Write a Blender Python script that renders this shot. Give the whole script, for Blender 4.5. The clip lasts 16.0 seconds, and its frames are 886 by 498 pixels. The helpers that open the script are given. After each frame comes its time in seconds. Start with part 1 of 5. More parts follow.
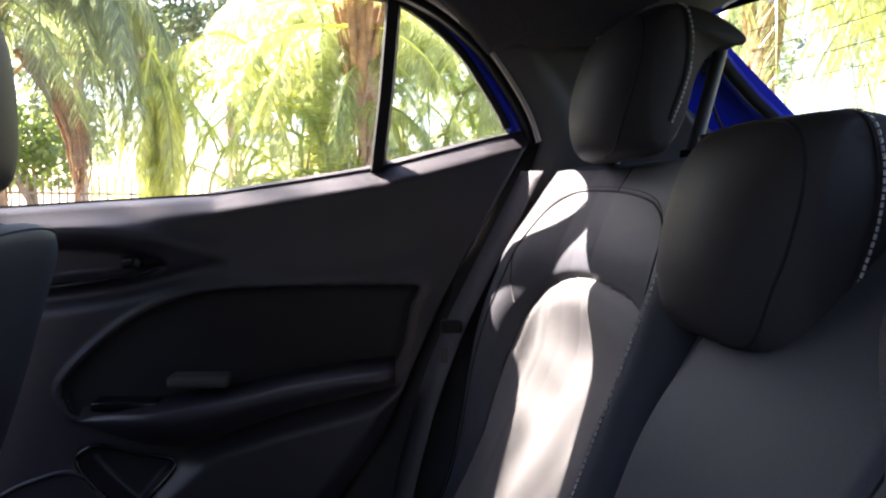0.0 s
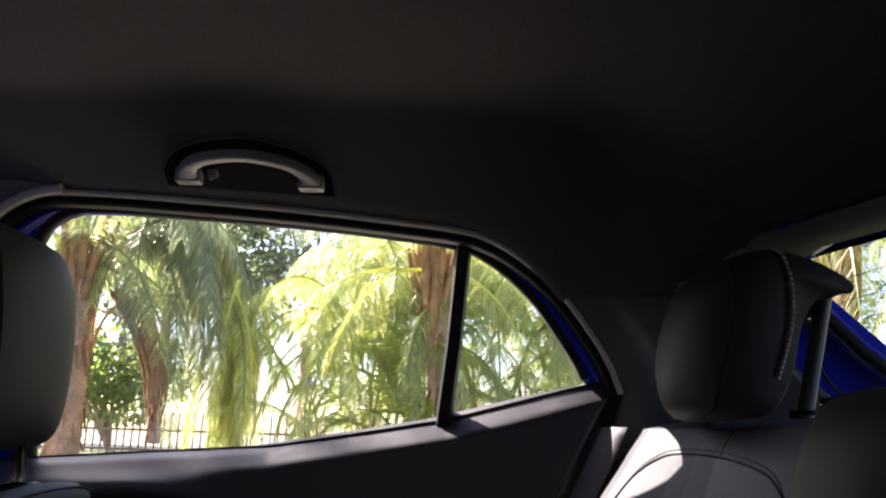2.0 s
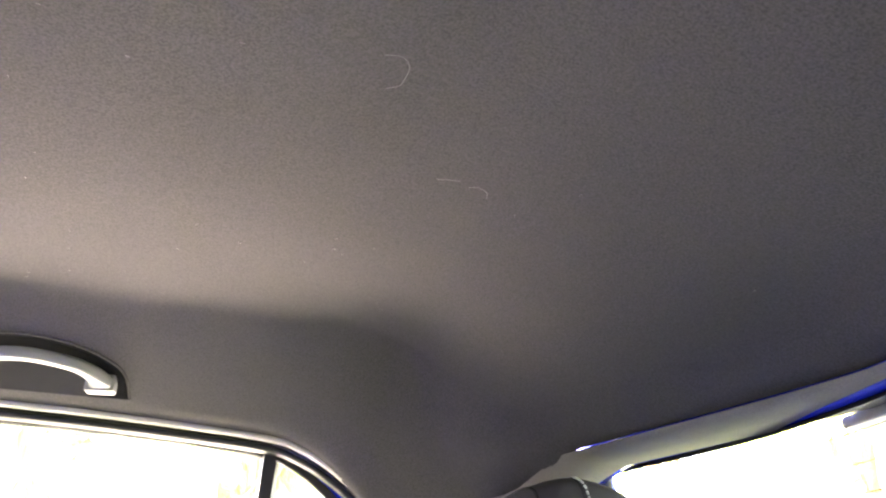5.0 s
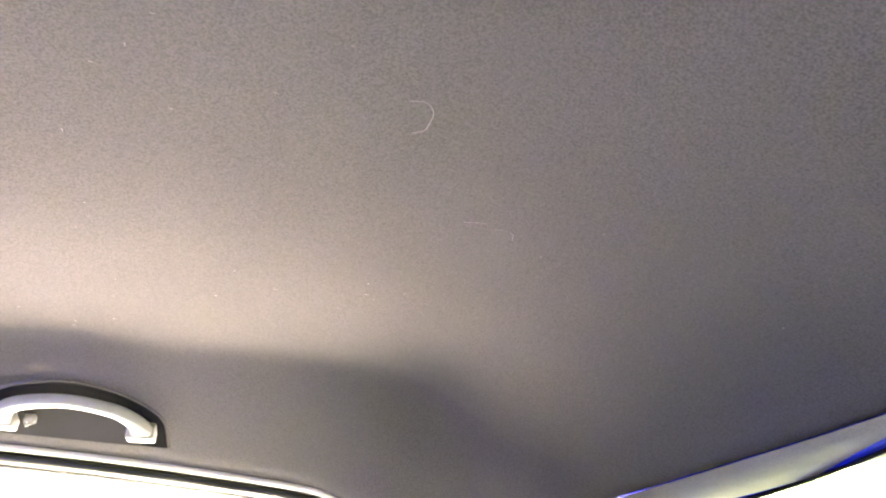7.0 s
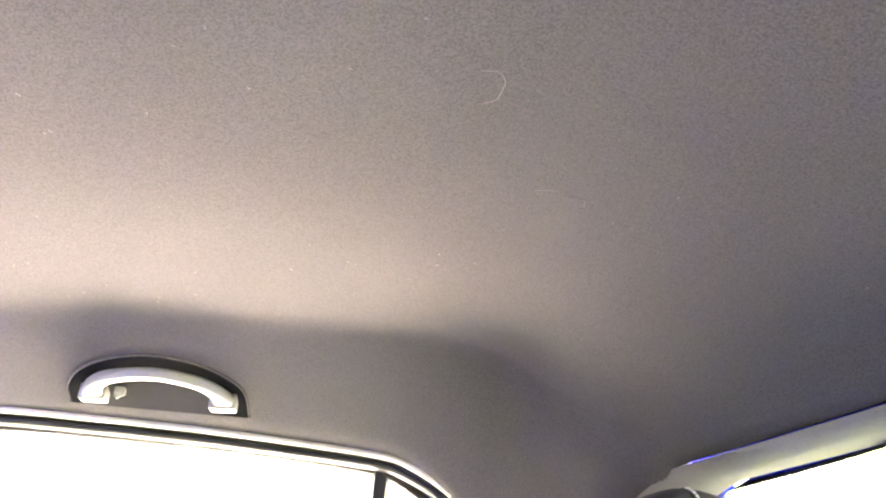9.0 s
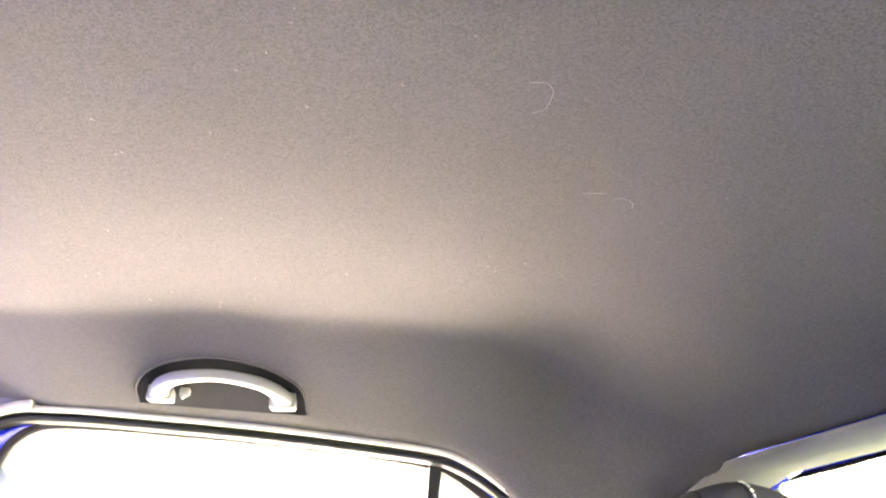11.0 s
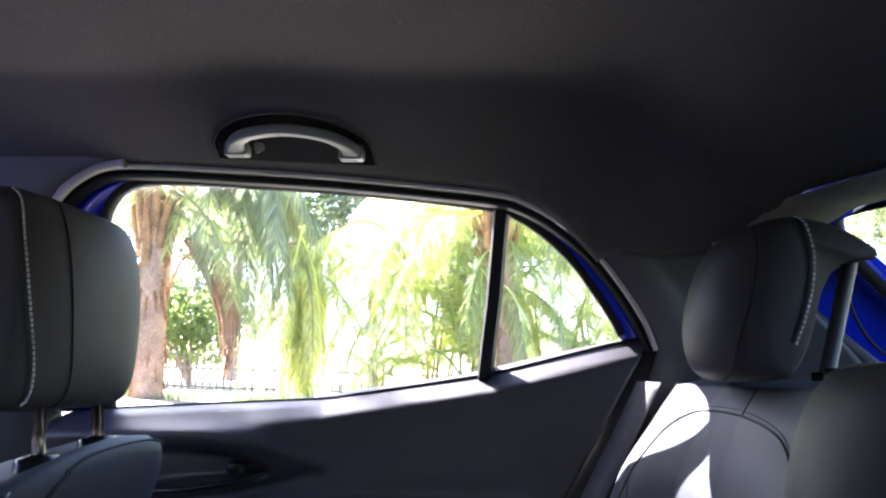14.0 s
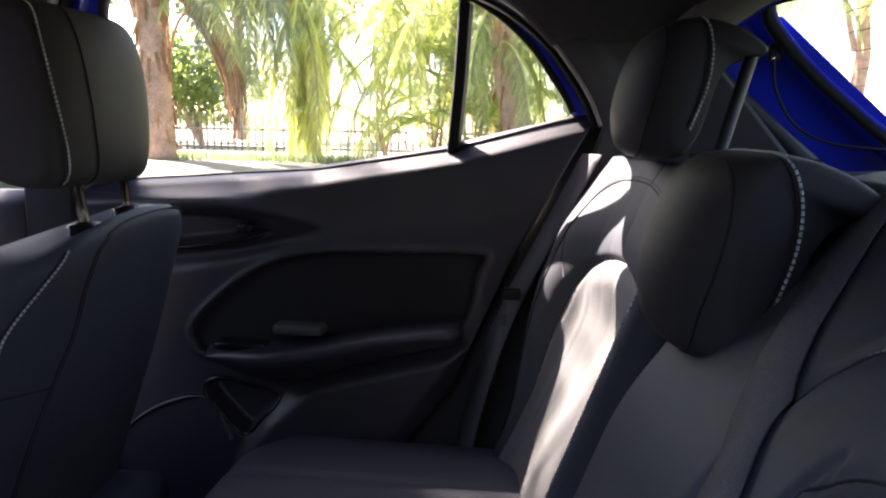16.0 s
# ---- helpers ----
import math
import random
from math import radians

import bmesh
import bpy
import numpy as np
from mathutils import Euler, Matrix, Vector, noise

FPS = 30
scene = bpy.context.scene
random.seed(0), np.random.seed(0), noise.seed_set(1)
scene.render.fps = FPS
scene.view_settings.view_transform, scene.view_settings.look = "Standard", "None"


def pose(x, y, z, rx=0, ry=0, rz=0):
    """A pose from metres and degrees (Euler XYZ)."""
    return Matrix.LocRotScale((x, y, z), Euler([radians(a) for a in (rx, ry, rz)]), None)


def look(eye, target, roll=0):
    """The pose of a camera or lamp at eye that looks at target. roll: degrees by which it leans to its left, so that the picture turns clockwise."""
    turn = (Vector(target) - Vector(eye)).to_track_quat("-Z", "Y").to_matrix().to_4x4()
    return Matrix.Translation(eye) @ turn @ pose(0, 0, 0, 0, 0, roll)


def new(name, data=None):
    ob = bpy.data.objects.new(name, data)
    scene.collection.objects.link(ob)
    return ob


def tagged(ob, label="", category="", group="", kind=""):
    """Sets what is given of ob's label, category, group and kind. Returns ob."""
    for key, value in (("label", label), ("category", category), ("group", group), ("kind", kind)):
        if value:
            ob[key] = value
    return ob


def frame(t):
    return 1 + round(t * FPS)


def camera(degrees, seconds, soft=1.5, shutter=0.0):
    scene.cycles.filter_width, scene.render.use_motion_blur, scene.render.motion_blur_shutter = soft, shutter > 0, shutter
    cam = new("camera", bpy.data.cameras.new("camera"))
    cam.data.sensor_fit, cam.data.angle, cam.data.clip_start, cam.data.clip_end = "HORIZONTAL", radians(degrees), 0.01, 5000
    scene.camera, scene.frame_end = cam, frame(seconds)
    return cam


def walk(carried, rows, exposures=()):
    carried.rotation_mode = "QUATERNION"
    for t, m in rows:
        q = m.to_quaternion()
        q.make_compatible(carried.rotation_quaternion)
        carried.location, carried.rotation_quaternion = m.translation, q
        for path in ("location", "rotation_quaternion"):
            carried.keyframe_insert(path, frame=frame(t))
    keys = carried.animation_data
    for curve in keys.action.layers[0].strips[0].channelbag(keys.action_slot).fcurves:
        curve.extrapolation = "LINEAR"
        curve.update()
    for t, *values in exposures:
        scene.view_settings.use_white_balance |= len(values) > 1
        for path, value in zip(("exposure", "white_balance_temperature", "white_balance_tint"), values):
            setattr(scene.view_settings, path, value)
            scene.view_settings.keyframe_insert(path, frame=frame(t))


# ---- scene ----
cam = camera(61.2, 16.0, soft=2.2)
PATH = [
    (0, (0.02, 0.265, 1.178), (0.159, 2.256, 1.052), 0.8),
    (0.5, (-0.016, 0.315, 1.186), (-0.06, 2.31, 1.061), 1.3),
    (1, (-0.004, 0.348, 1.172), (-0.125, 2.343, 1.099), 1.7),
    (1.5, (0.021, 0.363, 1.186), (-0.106, 2.35, 1.383), 2.0),
    (2, (0.024, 0.354, 1.204), (-0.036, 2.29, 1.701), 1.9),
    (2.5, (0.037, 0.378, 1.204), (0.095, 2.228, 1.961), 1.6),
    (3, (0.047, 0.378, 1.206), (0.211, 2.215, 1.98), 1.0),
    (3.5, (0.06, 0.373, 1.251), (0.32, 2.2, 2.02), 0.5),
    (4, (0.062, 0.36, 1.273), (0.399, 2.15, 2.1), 0.0),
    (6.5, (0.072, 0.351, 1.251), (0.361, 2.05, 2.267), 0.5),
    (7, (0.076, 0.347, 1.243), (0.289, 2.029, 2.304), 0.8),
    (7.5, (0.086, 0.353, 1.24), (0.261, 2.042, 2.296), 0.9),
    (8, (0.087, 0.35, 1.234), (0.242, 2.051, 2.275), 0.9),
    (8.5, (0.069, 0.348, 1.236), (0.182, 2.068, 2.25), 1.3),
    (11, (0.046, 0.315, 1.238), (0.01, 2.066, 2.205), 2.0),
    (11.5, (0.048, 0.318, 1.237), (-0.019, 2.077, 2.186), 2.0),
    (12, (0.069, 0.335, 1.233), (-0.057, 2.125, 2.117), 2.2),
    (12.5, (0.077, 0.324, 1.226), (-0.151, 2.13, 2.053), 2.6),
    (13, (0.079, 0.306, 1.236), (-0.16, 2.145, 1.985), 2.4),
    (13.5, (0.075, 0.303, 1.229), (-0.154, 2.211, 1.782), 2.1),
    (14, (0.07, 0.302, 1.235), (-0.158, 2.261, 1.568), 1.8),
    (14.5, (0.067, 0.294, 1.242), (-0.16, 2.278, 1.348), 1.6),
    (15, (0.073, 0.274, 1.244), (-0.148, 2.258, 1.123), 1.4),
    (15.5, (0.111, 0.222, 1.262), (-0.107, 2.195, 1.02), 1.2),
    (16, (0.165, 0.119, 1.273), (-0.073, 2.08, 0.962), 1.2),
]
EXPOSURES = [(t, s, k, 23) for t, s, k in ((0, 3.2, 6900), (1.0, 2.85, 6800), (1.6, 2.5, 6700), (2.1, 2.3, 6800), (2.5, 2.85, 6300), (3.0, 3.5, 5950), (3.5, 4.5, 5950),
                                           (4.2, 5.7, 6500), (6.5, 7.55, 7250), (8.7, 7.6, 7250), (11.0, 7.65, 7250), (12.5, 5.92, 6550), (13.0, 5.4, 6250), (13.5, 4.65, 6000),
                                           (14.0, 3.8, 5950), (14.5, 3.3, 6300), (15.0, 3.08, 6550), (16.0, 3.15, 6950))]
walk(cam, [(t, look(e, g, r)) for t, e, g, r in PATH], EXPOSURES)

from mathutils.bvhtree import BVHTree

# ---- world and light ----
SUN_WAY = Vector((-1.45, 1.0, 1.62)).normalized()      # towards the sun: ahead and to the car's right
world = bpy.data.worlds.new("world")
scene.world = world
world.use_nodes = True
nt = world.node_tree
bg = nt.nodes["Background"]
sky = nt.nodes.new("ShaderNodeTexSky")
sky.sky_type = 'NISHITA'
sky.sun_disc = False
sky.sun_elevation = math.asin(SUN_WAY.z)
sky.sun_rotation = math.atan2(SUN_WAY.x, SUN_WAY.y)
nt.links.new(sky.outputs[0], bg.inputs[0])
bg.inputs[1].default_value = 0.08
sun = bpy.data.lights.new("sun", 'SUN')
sun.energy = 5.0
sun.angle = radians(0.5)
sun.color = (1.0, 0.95, 0.86)
sun_ob = new("sun", sun)
sun_ob.matrix_world = look(SUN_WAY * 30, (0, 0, 0))


# ---- materials ----
def material(name, colour, rough=0.6, metal=0.0, vary=0.15, scale=8.0, fine=0.0, fine_scale=900.0, bump=0.0, spec=0.5,
             tint=None, coat=0.0):
    """A principled material with broad colour variation (scale), fine grain (fine_scale) and relief."""
    m = bpy.data.materials.new(name)
    m.use_nodes = True
    t = m.node_tree
    b = t.nodes["Principled BSDF"]
    b.inputs["Roughness"].default_value = rough
    b.inputs["Metallic"].default_value = metal
    b.inputs["Specular IOR Level"].default_value = spec
    if coat:
        b.inputs["Coat Weight"].default_value = coat
        b.inputs["Coat Roughness"].default_value = 0.05
    co = t.nodes.new("ShaderNodeTexCoord")
    n1 = t.nodes.new("ShaderNodeTexNoise")
    n1.inputs["Scale"].default_value = scale
    n1.inputs["Detail"].default_value = 5
    t.links.new(co.outputs["Object"], n1.inputs["Vector"])
    ramp = t.nodes.new("ShaderNodeValToRGB")
    c = Vector(colour)
    lo, hi = c * (1 - vary), c * (1 + vary)
    if tint is not None:
        hi = Vector(tint)
    ramp.color_ramp.elements[0].color = (*lo, 1)
    ramp.color_ramp.elements[0].position = 0.3
    ramp.color_ramp.elements[1].color = (*hi, 1)
    ramp.color_ramp.elements[1].position = 0.7
    t.links.new(n1.outputs["Fac"], ramp.inputs["Fac"])
    last = ramp.outputs["Color"]
    if fine or bump:
        n2 = t.nodes.new("ShaderNodeTexNoise")
        n2.inputs["Scale"].default_value = fine_scale
        n2.inputs["Detail"].default_value = 3
        t.links.new(co.outputs["Object"], n2.inputs["Vector"])
        if fine:
            mr = t.nodes.new("ShaderNodeMapRange")
            mr.inputs["From Min"].default_value = 0.3
            mr.inputs["From Max"].default_value = 0.7
            mr.inputs["To Min"].default_value = 1 - fine
            mr.inputs["To Max"].default_value = 1 + fine
            t.links.new(n2.outputs["Fac"], mr.inputs["Value"])
            mix = t.nodes.new("ShaderNodeVectorMath")
            mix.operation = 'SCALE'
            t.links.new(last, mix.inputs[0])
            t.links.new(mr.outputs["Result"], mix.inputs["Scale"])
            last = mix.outputs["Vector"]
        if bump:
            bp = t.nodes.new("ShaderNodeBump")
            bp.inputs["Strength"].default_value = bump
            bp.inputs["Distance"].default_value = 0.001
            t.links.new(n2.outputs["Fac"], bp.inputs["Height"])
            t.links.new(bp.outputs["Normal"], b.inputs["Normal"])
    t.links.new(last, b.inputs["Base Color"])
    return m


def fluffy(name, colour, scale, fine):
    return material(name, colour, rough=0.95, vary=0.05, scale=5, fine=fine, fine_scale=scale, bump=0.25, spec=0.1)


LINER = fluffy("liner_cloth", (0.080, 0.075, 0.071), 480, 0.26)
TRIM = material("trim_plastic_grey", (0.088, 0.085, 0.084), rough=0.55, fine=0.06, bump=0.15, fine_scale=1500)
RIM = material("trim_edge", (0.45, 0.42, 0.38), rough=0.5, fine=0.05, fine_scale=1200)
BLACK = material("black_rubber", (0.012, 0.012, 0.013), rough=0.6, fine=0.1, spec=0.3)
PANEL = material("door_plastic", (0.034, 0.031, 0.041), rough=0.42, fine=0.08, bump=0.25, fine_scale=1300, spec=0.7)
SOFT = material("door_soft_insert", (0.018, 0.016, 0.019), rough=0.75, fine=0.1, bump=0.3, fine_scale=1000)
GLOSSY = material("gloss_black", (0.012, 0.012, 0.013), rough=0.2)
BLUE = material("blue_paint", (0.008, 0.026, 0.52), rough=0.25, vary=0.05, coat=1.0, scale=3)
LEATHER = material("seat_leather", (0.062, 0.067, 0.081), rough=0.55, spec=0.28, vary=0.06, fine=0.08, fine_scale=700, bump=0.35)
INSERT = material("seat_insert", (0.135, 0.137, 0.140), rough=0.62, vary=0.06, fine=0.12, fine_scale=900, bump=0.5)
DARKLEATHER = material("headrest_leather", (0.050, 0.047, 0.048), rough=0.56, spec=0.32, vary=0.08, fine=0.08, fine_scale=700, bump=0.35)
SEAM = material("seam", (0.018, 0.018, 0.02), rough=0.8)
THREAD = material("thread", (0.72, 0.72, 0.70), rough=0.8)
CHROME = material("post_steel", (0.35, 0.35, 0.36), rough=0.25, metal=1.0, vary=0.03)
BRONZE = material("dark_bronze_steel", (0.20, 0.165, 0.135), rough=0.25, metal=1.0, vary=0.05)
POST = material("post_plastic", (0.05, 0.048, 0.047), rough=0.45, fine=0.05)
HANDLE = material("handle_plastic", (0.24, 0.235, 0.22), rough=0.45, vary=0.05, fine=0.05)
BELT = material("webbing", (0.112, 0.109, 0.120), rough=0.7, fine=0.3, fine_scale=600, bump=0.5)
CARPET = fluffy("carpet", (0.012, 0.012, 0.013), 500, 0.4)


def glass(name, tint=(1, 1, 1), rough=0.0, gloss=0.92):
    m = bpy.data.materials.new(name)
    m.use_nodes = True
    t = m.node_tree
    t.nodes.remove(t.nodes["Principled BSDF"])
    out = t.nodes["Material Output"]
    tr = t.nodes.new("ShaderNodeBsdfTransparent")
    tr.inputs[0].default_value = (*tint, 1)
    gl = t.nodes.new("ShaderNodeBsdfGlossy")
    gl.inputs["Roughness"].default_value = rough
    lw = t.nodes.new("ShaderNodeLayerWeight")
    lw.inputs[0].default_value = 0.5
    pw = t.nodes.new("ShaderNodeMath")
    pw.operation = 'POWER'
    pw.inputs[1].default_value = 5.0
    t.links.new(lw.outputs["Facing"], pw.inputs[0])
    fr = t.nodes.new("ShaderNodeMath")
    fr.operation = 'MULTIPLY_ADD'
    fr.inputs[1].default_value = gloss
    fr.inputs[2].default_value = 0.06 * gloss
    t.links.new(pw.outputs[0], fr.inputs[0])
    mx = t.nodes.new("ShaderNodeMixShader")
    t.links.new(fr.outputs[0], mx.inputs[0])
    t.links.new(tr.outputs[0], mx.inputs[1])
    t.links.new(gl.outputs[0], mx.inputs[2])
    t.links.new(mx.outputs[0], out.inputs[0])
    return m


GLASS = glass("window_glass", (0.93, 0.93, 0.92))
# gloss held low so the blue frame is not mirrored in the pane
REAR_GLASS = glass("dusty_rear_glass", (0.86, 0.86, 0.84), gloss=0.25)


# ---- mesh helpers ----
def mesh_of(name, verts, faces, mat, smooth=True):
    me = bpy.data.meshes.new(name)
    me.from_pydata([tuple(v) for v in verts], [], faces)
    me.materials.append(mat)
    if smooth:
        me.polygons.foreach_set("use_smooth", [True] * len(me.polygons))
    me.update()
    return me


def obj(name, verts, faces, mat, parent=None, label="", smooth=True):
    ob = new(name, mesh_of(name, verts, faces, mat, smooth))
    if parent is not None:
        ob.parent = parent
    if label:
        ob["label"] = label
    return ob


def thing(name, label, category, at=(0, 0, 0), group="", kind=""):
    ob = new(name)
    ob.location = at
    ob.empty_display_size = 0.05
    tagged(ob, label, category, group, kind)
    return ob


def settle(root):
    """Children were built in world coordinates: take their root's place out of them."""
    inv = Matrix.Translation(-Vector(root.location))
    for c in root.children:
        c.matrix_parent_inverse = inv


def sheet(f, nu, nv, thick=None):
    """Vertices and faces of the surface f(u, v), u and v from 0 to 1; thick: a vector, closes it into a slab."""
    vs = [Vector(f(i / nu, j / nv)) for i in range(nu + 1) for j in range(nv + 1)]
    w = nv + 1
    fs = [(i * w + j, i * w + j + 1, (i + 1) * w + j + 1, (i + 1) * w + j) for i in range(nu) for j in range(nv)]
    if thick is not None:
        n = len(vs)
        th = Vector(thick)
        vs += [v + th for v in vs]
        fs += [tuple(reversed([a + n for a in q])) for q in fs]
        ring = [i * w for i in range(nu + 1)] + [nu * w + j for j in range(1, nv + 1)] \
            + [i * w + nv for i in range(nu - 1, -1, -1)] + [j for j in range(nv - 1, 0, -1)]
        for a, b in zip(ring, ring[1:] + ring[:1]):
            fs.append((a, b, b + n, a + n))
    return vs, fs


def tube(pts, r, sides=6, closed=False, flat=None):
    """A round (or, with flat, elliptical: radius across, radius along z) tube along points."""
    pts = [Vector(p) for p in pts]
    n = len(pts)
    vs, fs = [], []
    up = Vector((0, 0, 1))
    for i, p in enumerate(pts):
        a = pts[(i - 1) % n] if closed or i else p
        b = pts[(i + 1) % n] if closed or i < n - 1 else p
        d = (b - a).normalized()
        s = d.cross(up)
        if s.length < 0.05:
            s = d.cross(Vector((0, 1, 0)))
        s.normalize()
        q = s.cross(d)
        ri = r[i] if isinstance(r, (list, tuple)) else r
        ra, rb = (ri, ri) if flat is None else flat
        for k in range(sides):
            t = 2 * math.pi * k / sides
            vs.append(p + s * (ra * math.cos(t)) + q * (rb * math.sin(t)))
    for i in range(n if closed else n - 1):
        j = (i + 1) % n
        for k in range(sides):
            l = (k + 1) % sides
            fs.append((i * sides + k, i * sides + l, j * sides + l, j * sides + k))
    if not closed:
        fs.append(tuple(range(sides)))
        fs.append(tuple(reversed(range((n - 1) * sides, n * sides))))
    return vs, fs


def join(*parts):
    vs, fs = [], []
    for v, f in parts:
        o = len(vs)
        vs += list(v)
        fs += [tuple(a + o for a in q) for q in f]
    return vs, fs


def smooth_line(pts, n=8, closed=False):
    """Catmull-Rom through points."""
    P = [Vector(p) for p in pts]
    m = len(P)
    out = []
    for i in range(m if closed else m - 1):
        p0 = P[(i - 1) % m] if closed or i else P[i] * 2 - P[i + 1]
        p1, p2 = P[i], P[(i + 1) % m]
        p3 = P[(i + 2) % m] if closed or i + 2 < m else p2 * 2 - p1
        for k in range(n):
            t = k / n
            out.append(0.5 * ((2 * p1) + (p2 - p0) * t + (2 * p0 - 5 * p1 + 4 * p2 - p3) * t * t + (3 * p1 - p0 - 3 * p2 + p3) * t ** 3))
    if not closed:
        out.append(P[-1])
    return out


def stitches(pts, step=0.0065, length=0.0042, r=0.0009):
    """Short thread dashes along a line of points."""
    pts = [Vector(p) for p in pts]
    out, left = [], 0.0
    for a, b in zip(pts, pts[1:]):
        d = (b - a).length
        if d < 1e-6:
            continue
        t = left
        while t < d:
            p = a.lerp(b, t / d)
            q = p + (b - a).normalized() * length
            out.append(tube([p, q], r, 4))
            t += step
        left = t - d
    return join(*out)


def cast(verts, faces, points, way):
    """Points moved along a direction until they lie on the mesh (those that miss are left out)."""
    tree_ = BVHTree.FromPolygons([Vector(v) for v in verts], [tuple(f) for f in faces])
    way = Vector(way).normalized()
    out = []
    for p in points:
        hit = tree_.ray_cast(Vector(p) - way * 0.5, way)
        if hit[0] is not None:
            out.append(hit[0] - way * 0.0008)
    return out


def ribbon(pts, half_wide, half_high, n=16, ex=0.45):
    """A bar of rounded square section along points, wide sideways and high along z."""
    pts = [Vector(p) for p in pts]
    vs, fs = [], []
    for i, p in enumerate(pts):
        d = (pts[min(i + 1, len(pts) - 1)] - pts[max(0, i - 1)]).normalized()
        s = d.cross(Vector((0, 0, 1))).normalized()
        q = s.cross(d)
        for k in range(n):
            a = 2 * math.pi * k / n
            c, e = math.cos(a), math.sin(a)
            vs.append(p + s * half_wide[i] * math.copysign(abs(c) ** ex, c) + q * half_high[i] * math.copysign(abs(e) ** ex, e))
    for i in range(len(pts) - 1):
        for k in range(n):
            l = (k + 1) % n
            fs.append((i * n + k, i * n + l, (i + 1) * n + l, (i + 1) * n + k))
    fs += [tuple(range(n)), tuple(reversed(range((len(pts) - 1) * n, len(pts) * n)))]
    return vs, fs


def step01(t):
    t = np.clip(t, 0, 1)
    return t * t * (3 - 2 * t)


def poly_sd(px, pz, poly):
    """Signed distance to a polygon, negative inside (scalars)."""
    inside, best = False, 1e9
    n = len(poly)
    for i in range(n):
        x0, z0 = poly[i]
        x1, z1 = poly[(i + 1) % n]
        dx, dz = x1 - x0, z1 - z0
        t = max(0, min(1, ((px - x0) * dx + (pz - z0) * dz) / (dx * dx + dz * dz + 1e-12)))
        best = min(best, math.hypot(px - x0 - t * dx, pz - z0 - t * dz))
        if (z0 > pz) != (z1 > pz) and px < (x1 - x0) * (pz - z0) / (z1 - z0) + x0:
            inside = not inside
    return -best if inside else best


def round2(pts, n=6, closed=True):
    return [(v.x, v.y) for v in smooth_line([(a, b, 0) for a, b in pts], n, closed)]


def resample(pts, n, closed=True):
    """n points at even steps along a line of 2D points."""
    P = [np.array(p, float) for p in pts] + ([np.array(pts[0], float)] if closed else [])
    seg = [np.linalg.norm(b - a) for a, b in zip(P, P[1:])]
    tot, out, i, acc = sum(seg), [], 0, 0.0
    for k in range(n):
        t = tot * k / (n if closed else n - 1)
        while i < len(seg) - 1 and acc + seg[i] < t:
            acc += seg[i]
            i += 1
        f = (t - acc) / max(seg[i], 1e-9)
        out.append(tuple(P[i] + (P[i + 1] - P[i]) * min(f, 1)))
    return out


def box_part(lo, hi, bevel=0.004):
    """A bevelled box between two corners."""
    bm = bmesh.new()
    bmesh.ops.create_cube(bm, size=1)
    lo, hi = Vector(lo), Vector(hi)
    for v in bm.verts:
        v.co = Vector([(lo[i] + hi[i]) / 2 + v.co[i] * (hi[i] - lo[i]) for i in range(3)])
    if bevel:
        bmesh.ops.bevel(bm, geom=bm.edges[:], offset=bevel, segments=2, affect='EDGES', profile=0.5)
    vs = [v.co.copy() for v in bm.verts]
    fs = [tuple(v.index for v in f.verts) for f in bm.faces]
    bm.free()
    return vs, fs


MID = 0.93          # the car's middle, in y


def side_y(z, inset=0.0):
    """The car's right side: upright below the belt, leaning in above it."""
    return 1.675 - 0.3045 * (z - 1.238) - inset


def on_side(x, z, inset=0.0):
    return Vector((x, side_y(z, inset), z))


def mirror(vs):
    return [Vector((v[0], 2 * MID - v[1], v[2])) for v in vs]


def flip(fs):
    return [tuple(reversed(f)) for f in fs]


# paler than LINER: light from the rear window is put into this colour
LIT_EDGE = material("lining_edge_cloth", (0.22, 0.20, 0.175), rough=0.8, fine=0.2, fine_scale=700)
# ---- the car's shell ----
# paired points: edge of the window's glass, edge of the door opening's trim (x, z on the car's right side)
PAIRS = [((-0.725, 1.150), (-0.800, 1.145)), ((-0.728, 1.35), (-0.800, 1.36)), ((-0.722, 1.46), (-0.795, 1.47)),
         ((-0.700, 1.525), (-0.765, 1.53)), ((-0.654, 1.556), (-0.695, 1.571)), ((-0.58, 1.561), (-0.60, 1.576)),
         ((-0.43, 1.555), (-0.43, 1.568)), ((-0.273, 1.546), (-0.27, 1.558)), ((-0.12, 1.533), (-0.12, 1.545)),
         ((0.008, 1.517), (0.012, 1.531)), ((0.05, 1.502), (0.06, 1.518)), ((0.10, 1.471), (0.115, 1.488)),
         ((0.148, 1.428), (0.175, 1.440)), ((0.189, 1.375), (0.225, 1.380)), ((0.215, 1.337), (0.258, 1.330)),
         ((0.228, 1.312), (0.278, 1.285))]
G_LINE = [(x, z + 0.006 * min(1.0, max(0.0, (z - 1.40) / 0.1))) for x, z in round2([p[0] for p in PAIRS], 6, False)]
A_LINE = round2([p[1] for p in PAIRS], 6, False)
BELT_LINE = [(-0.80, 1.146), (-0.70, 1.155), (-0.50, 1.171), (-0.30, 1.186), (-0.127, 1.216), (0.0, 1.239), (0.228, 1.302), (0.29, 1.318)]


def belt_z(x):
    return float(np.interp(x, [p[0] for p in BELT_LINE], [p[1] for p in BELT_LINE]))


def top_z(x):
    """Height of the door opening's upper edge."""
    t = [p for p in A_LINE if p[1] > 1.43]
    return float(np.interp(x, [p[0] for p in t], [p[1] for p in t]))


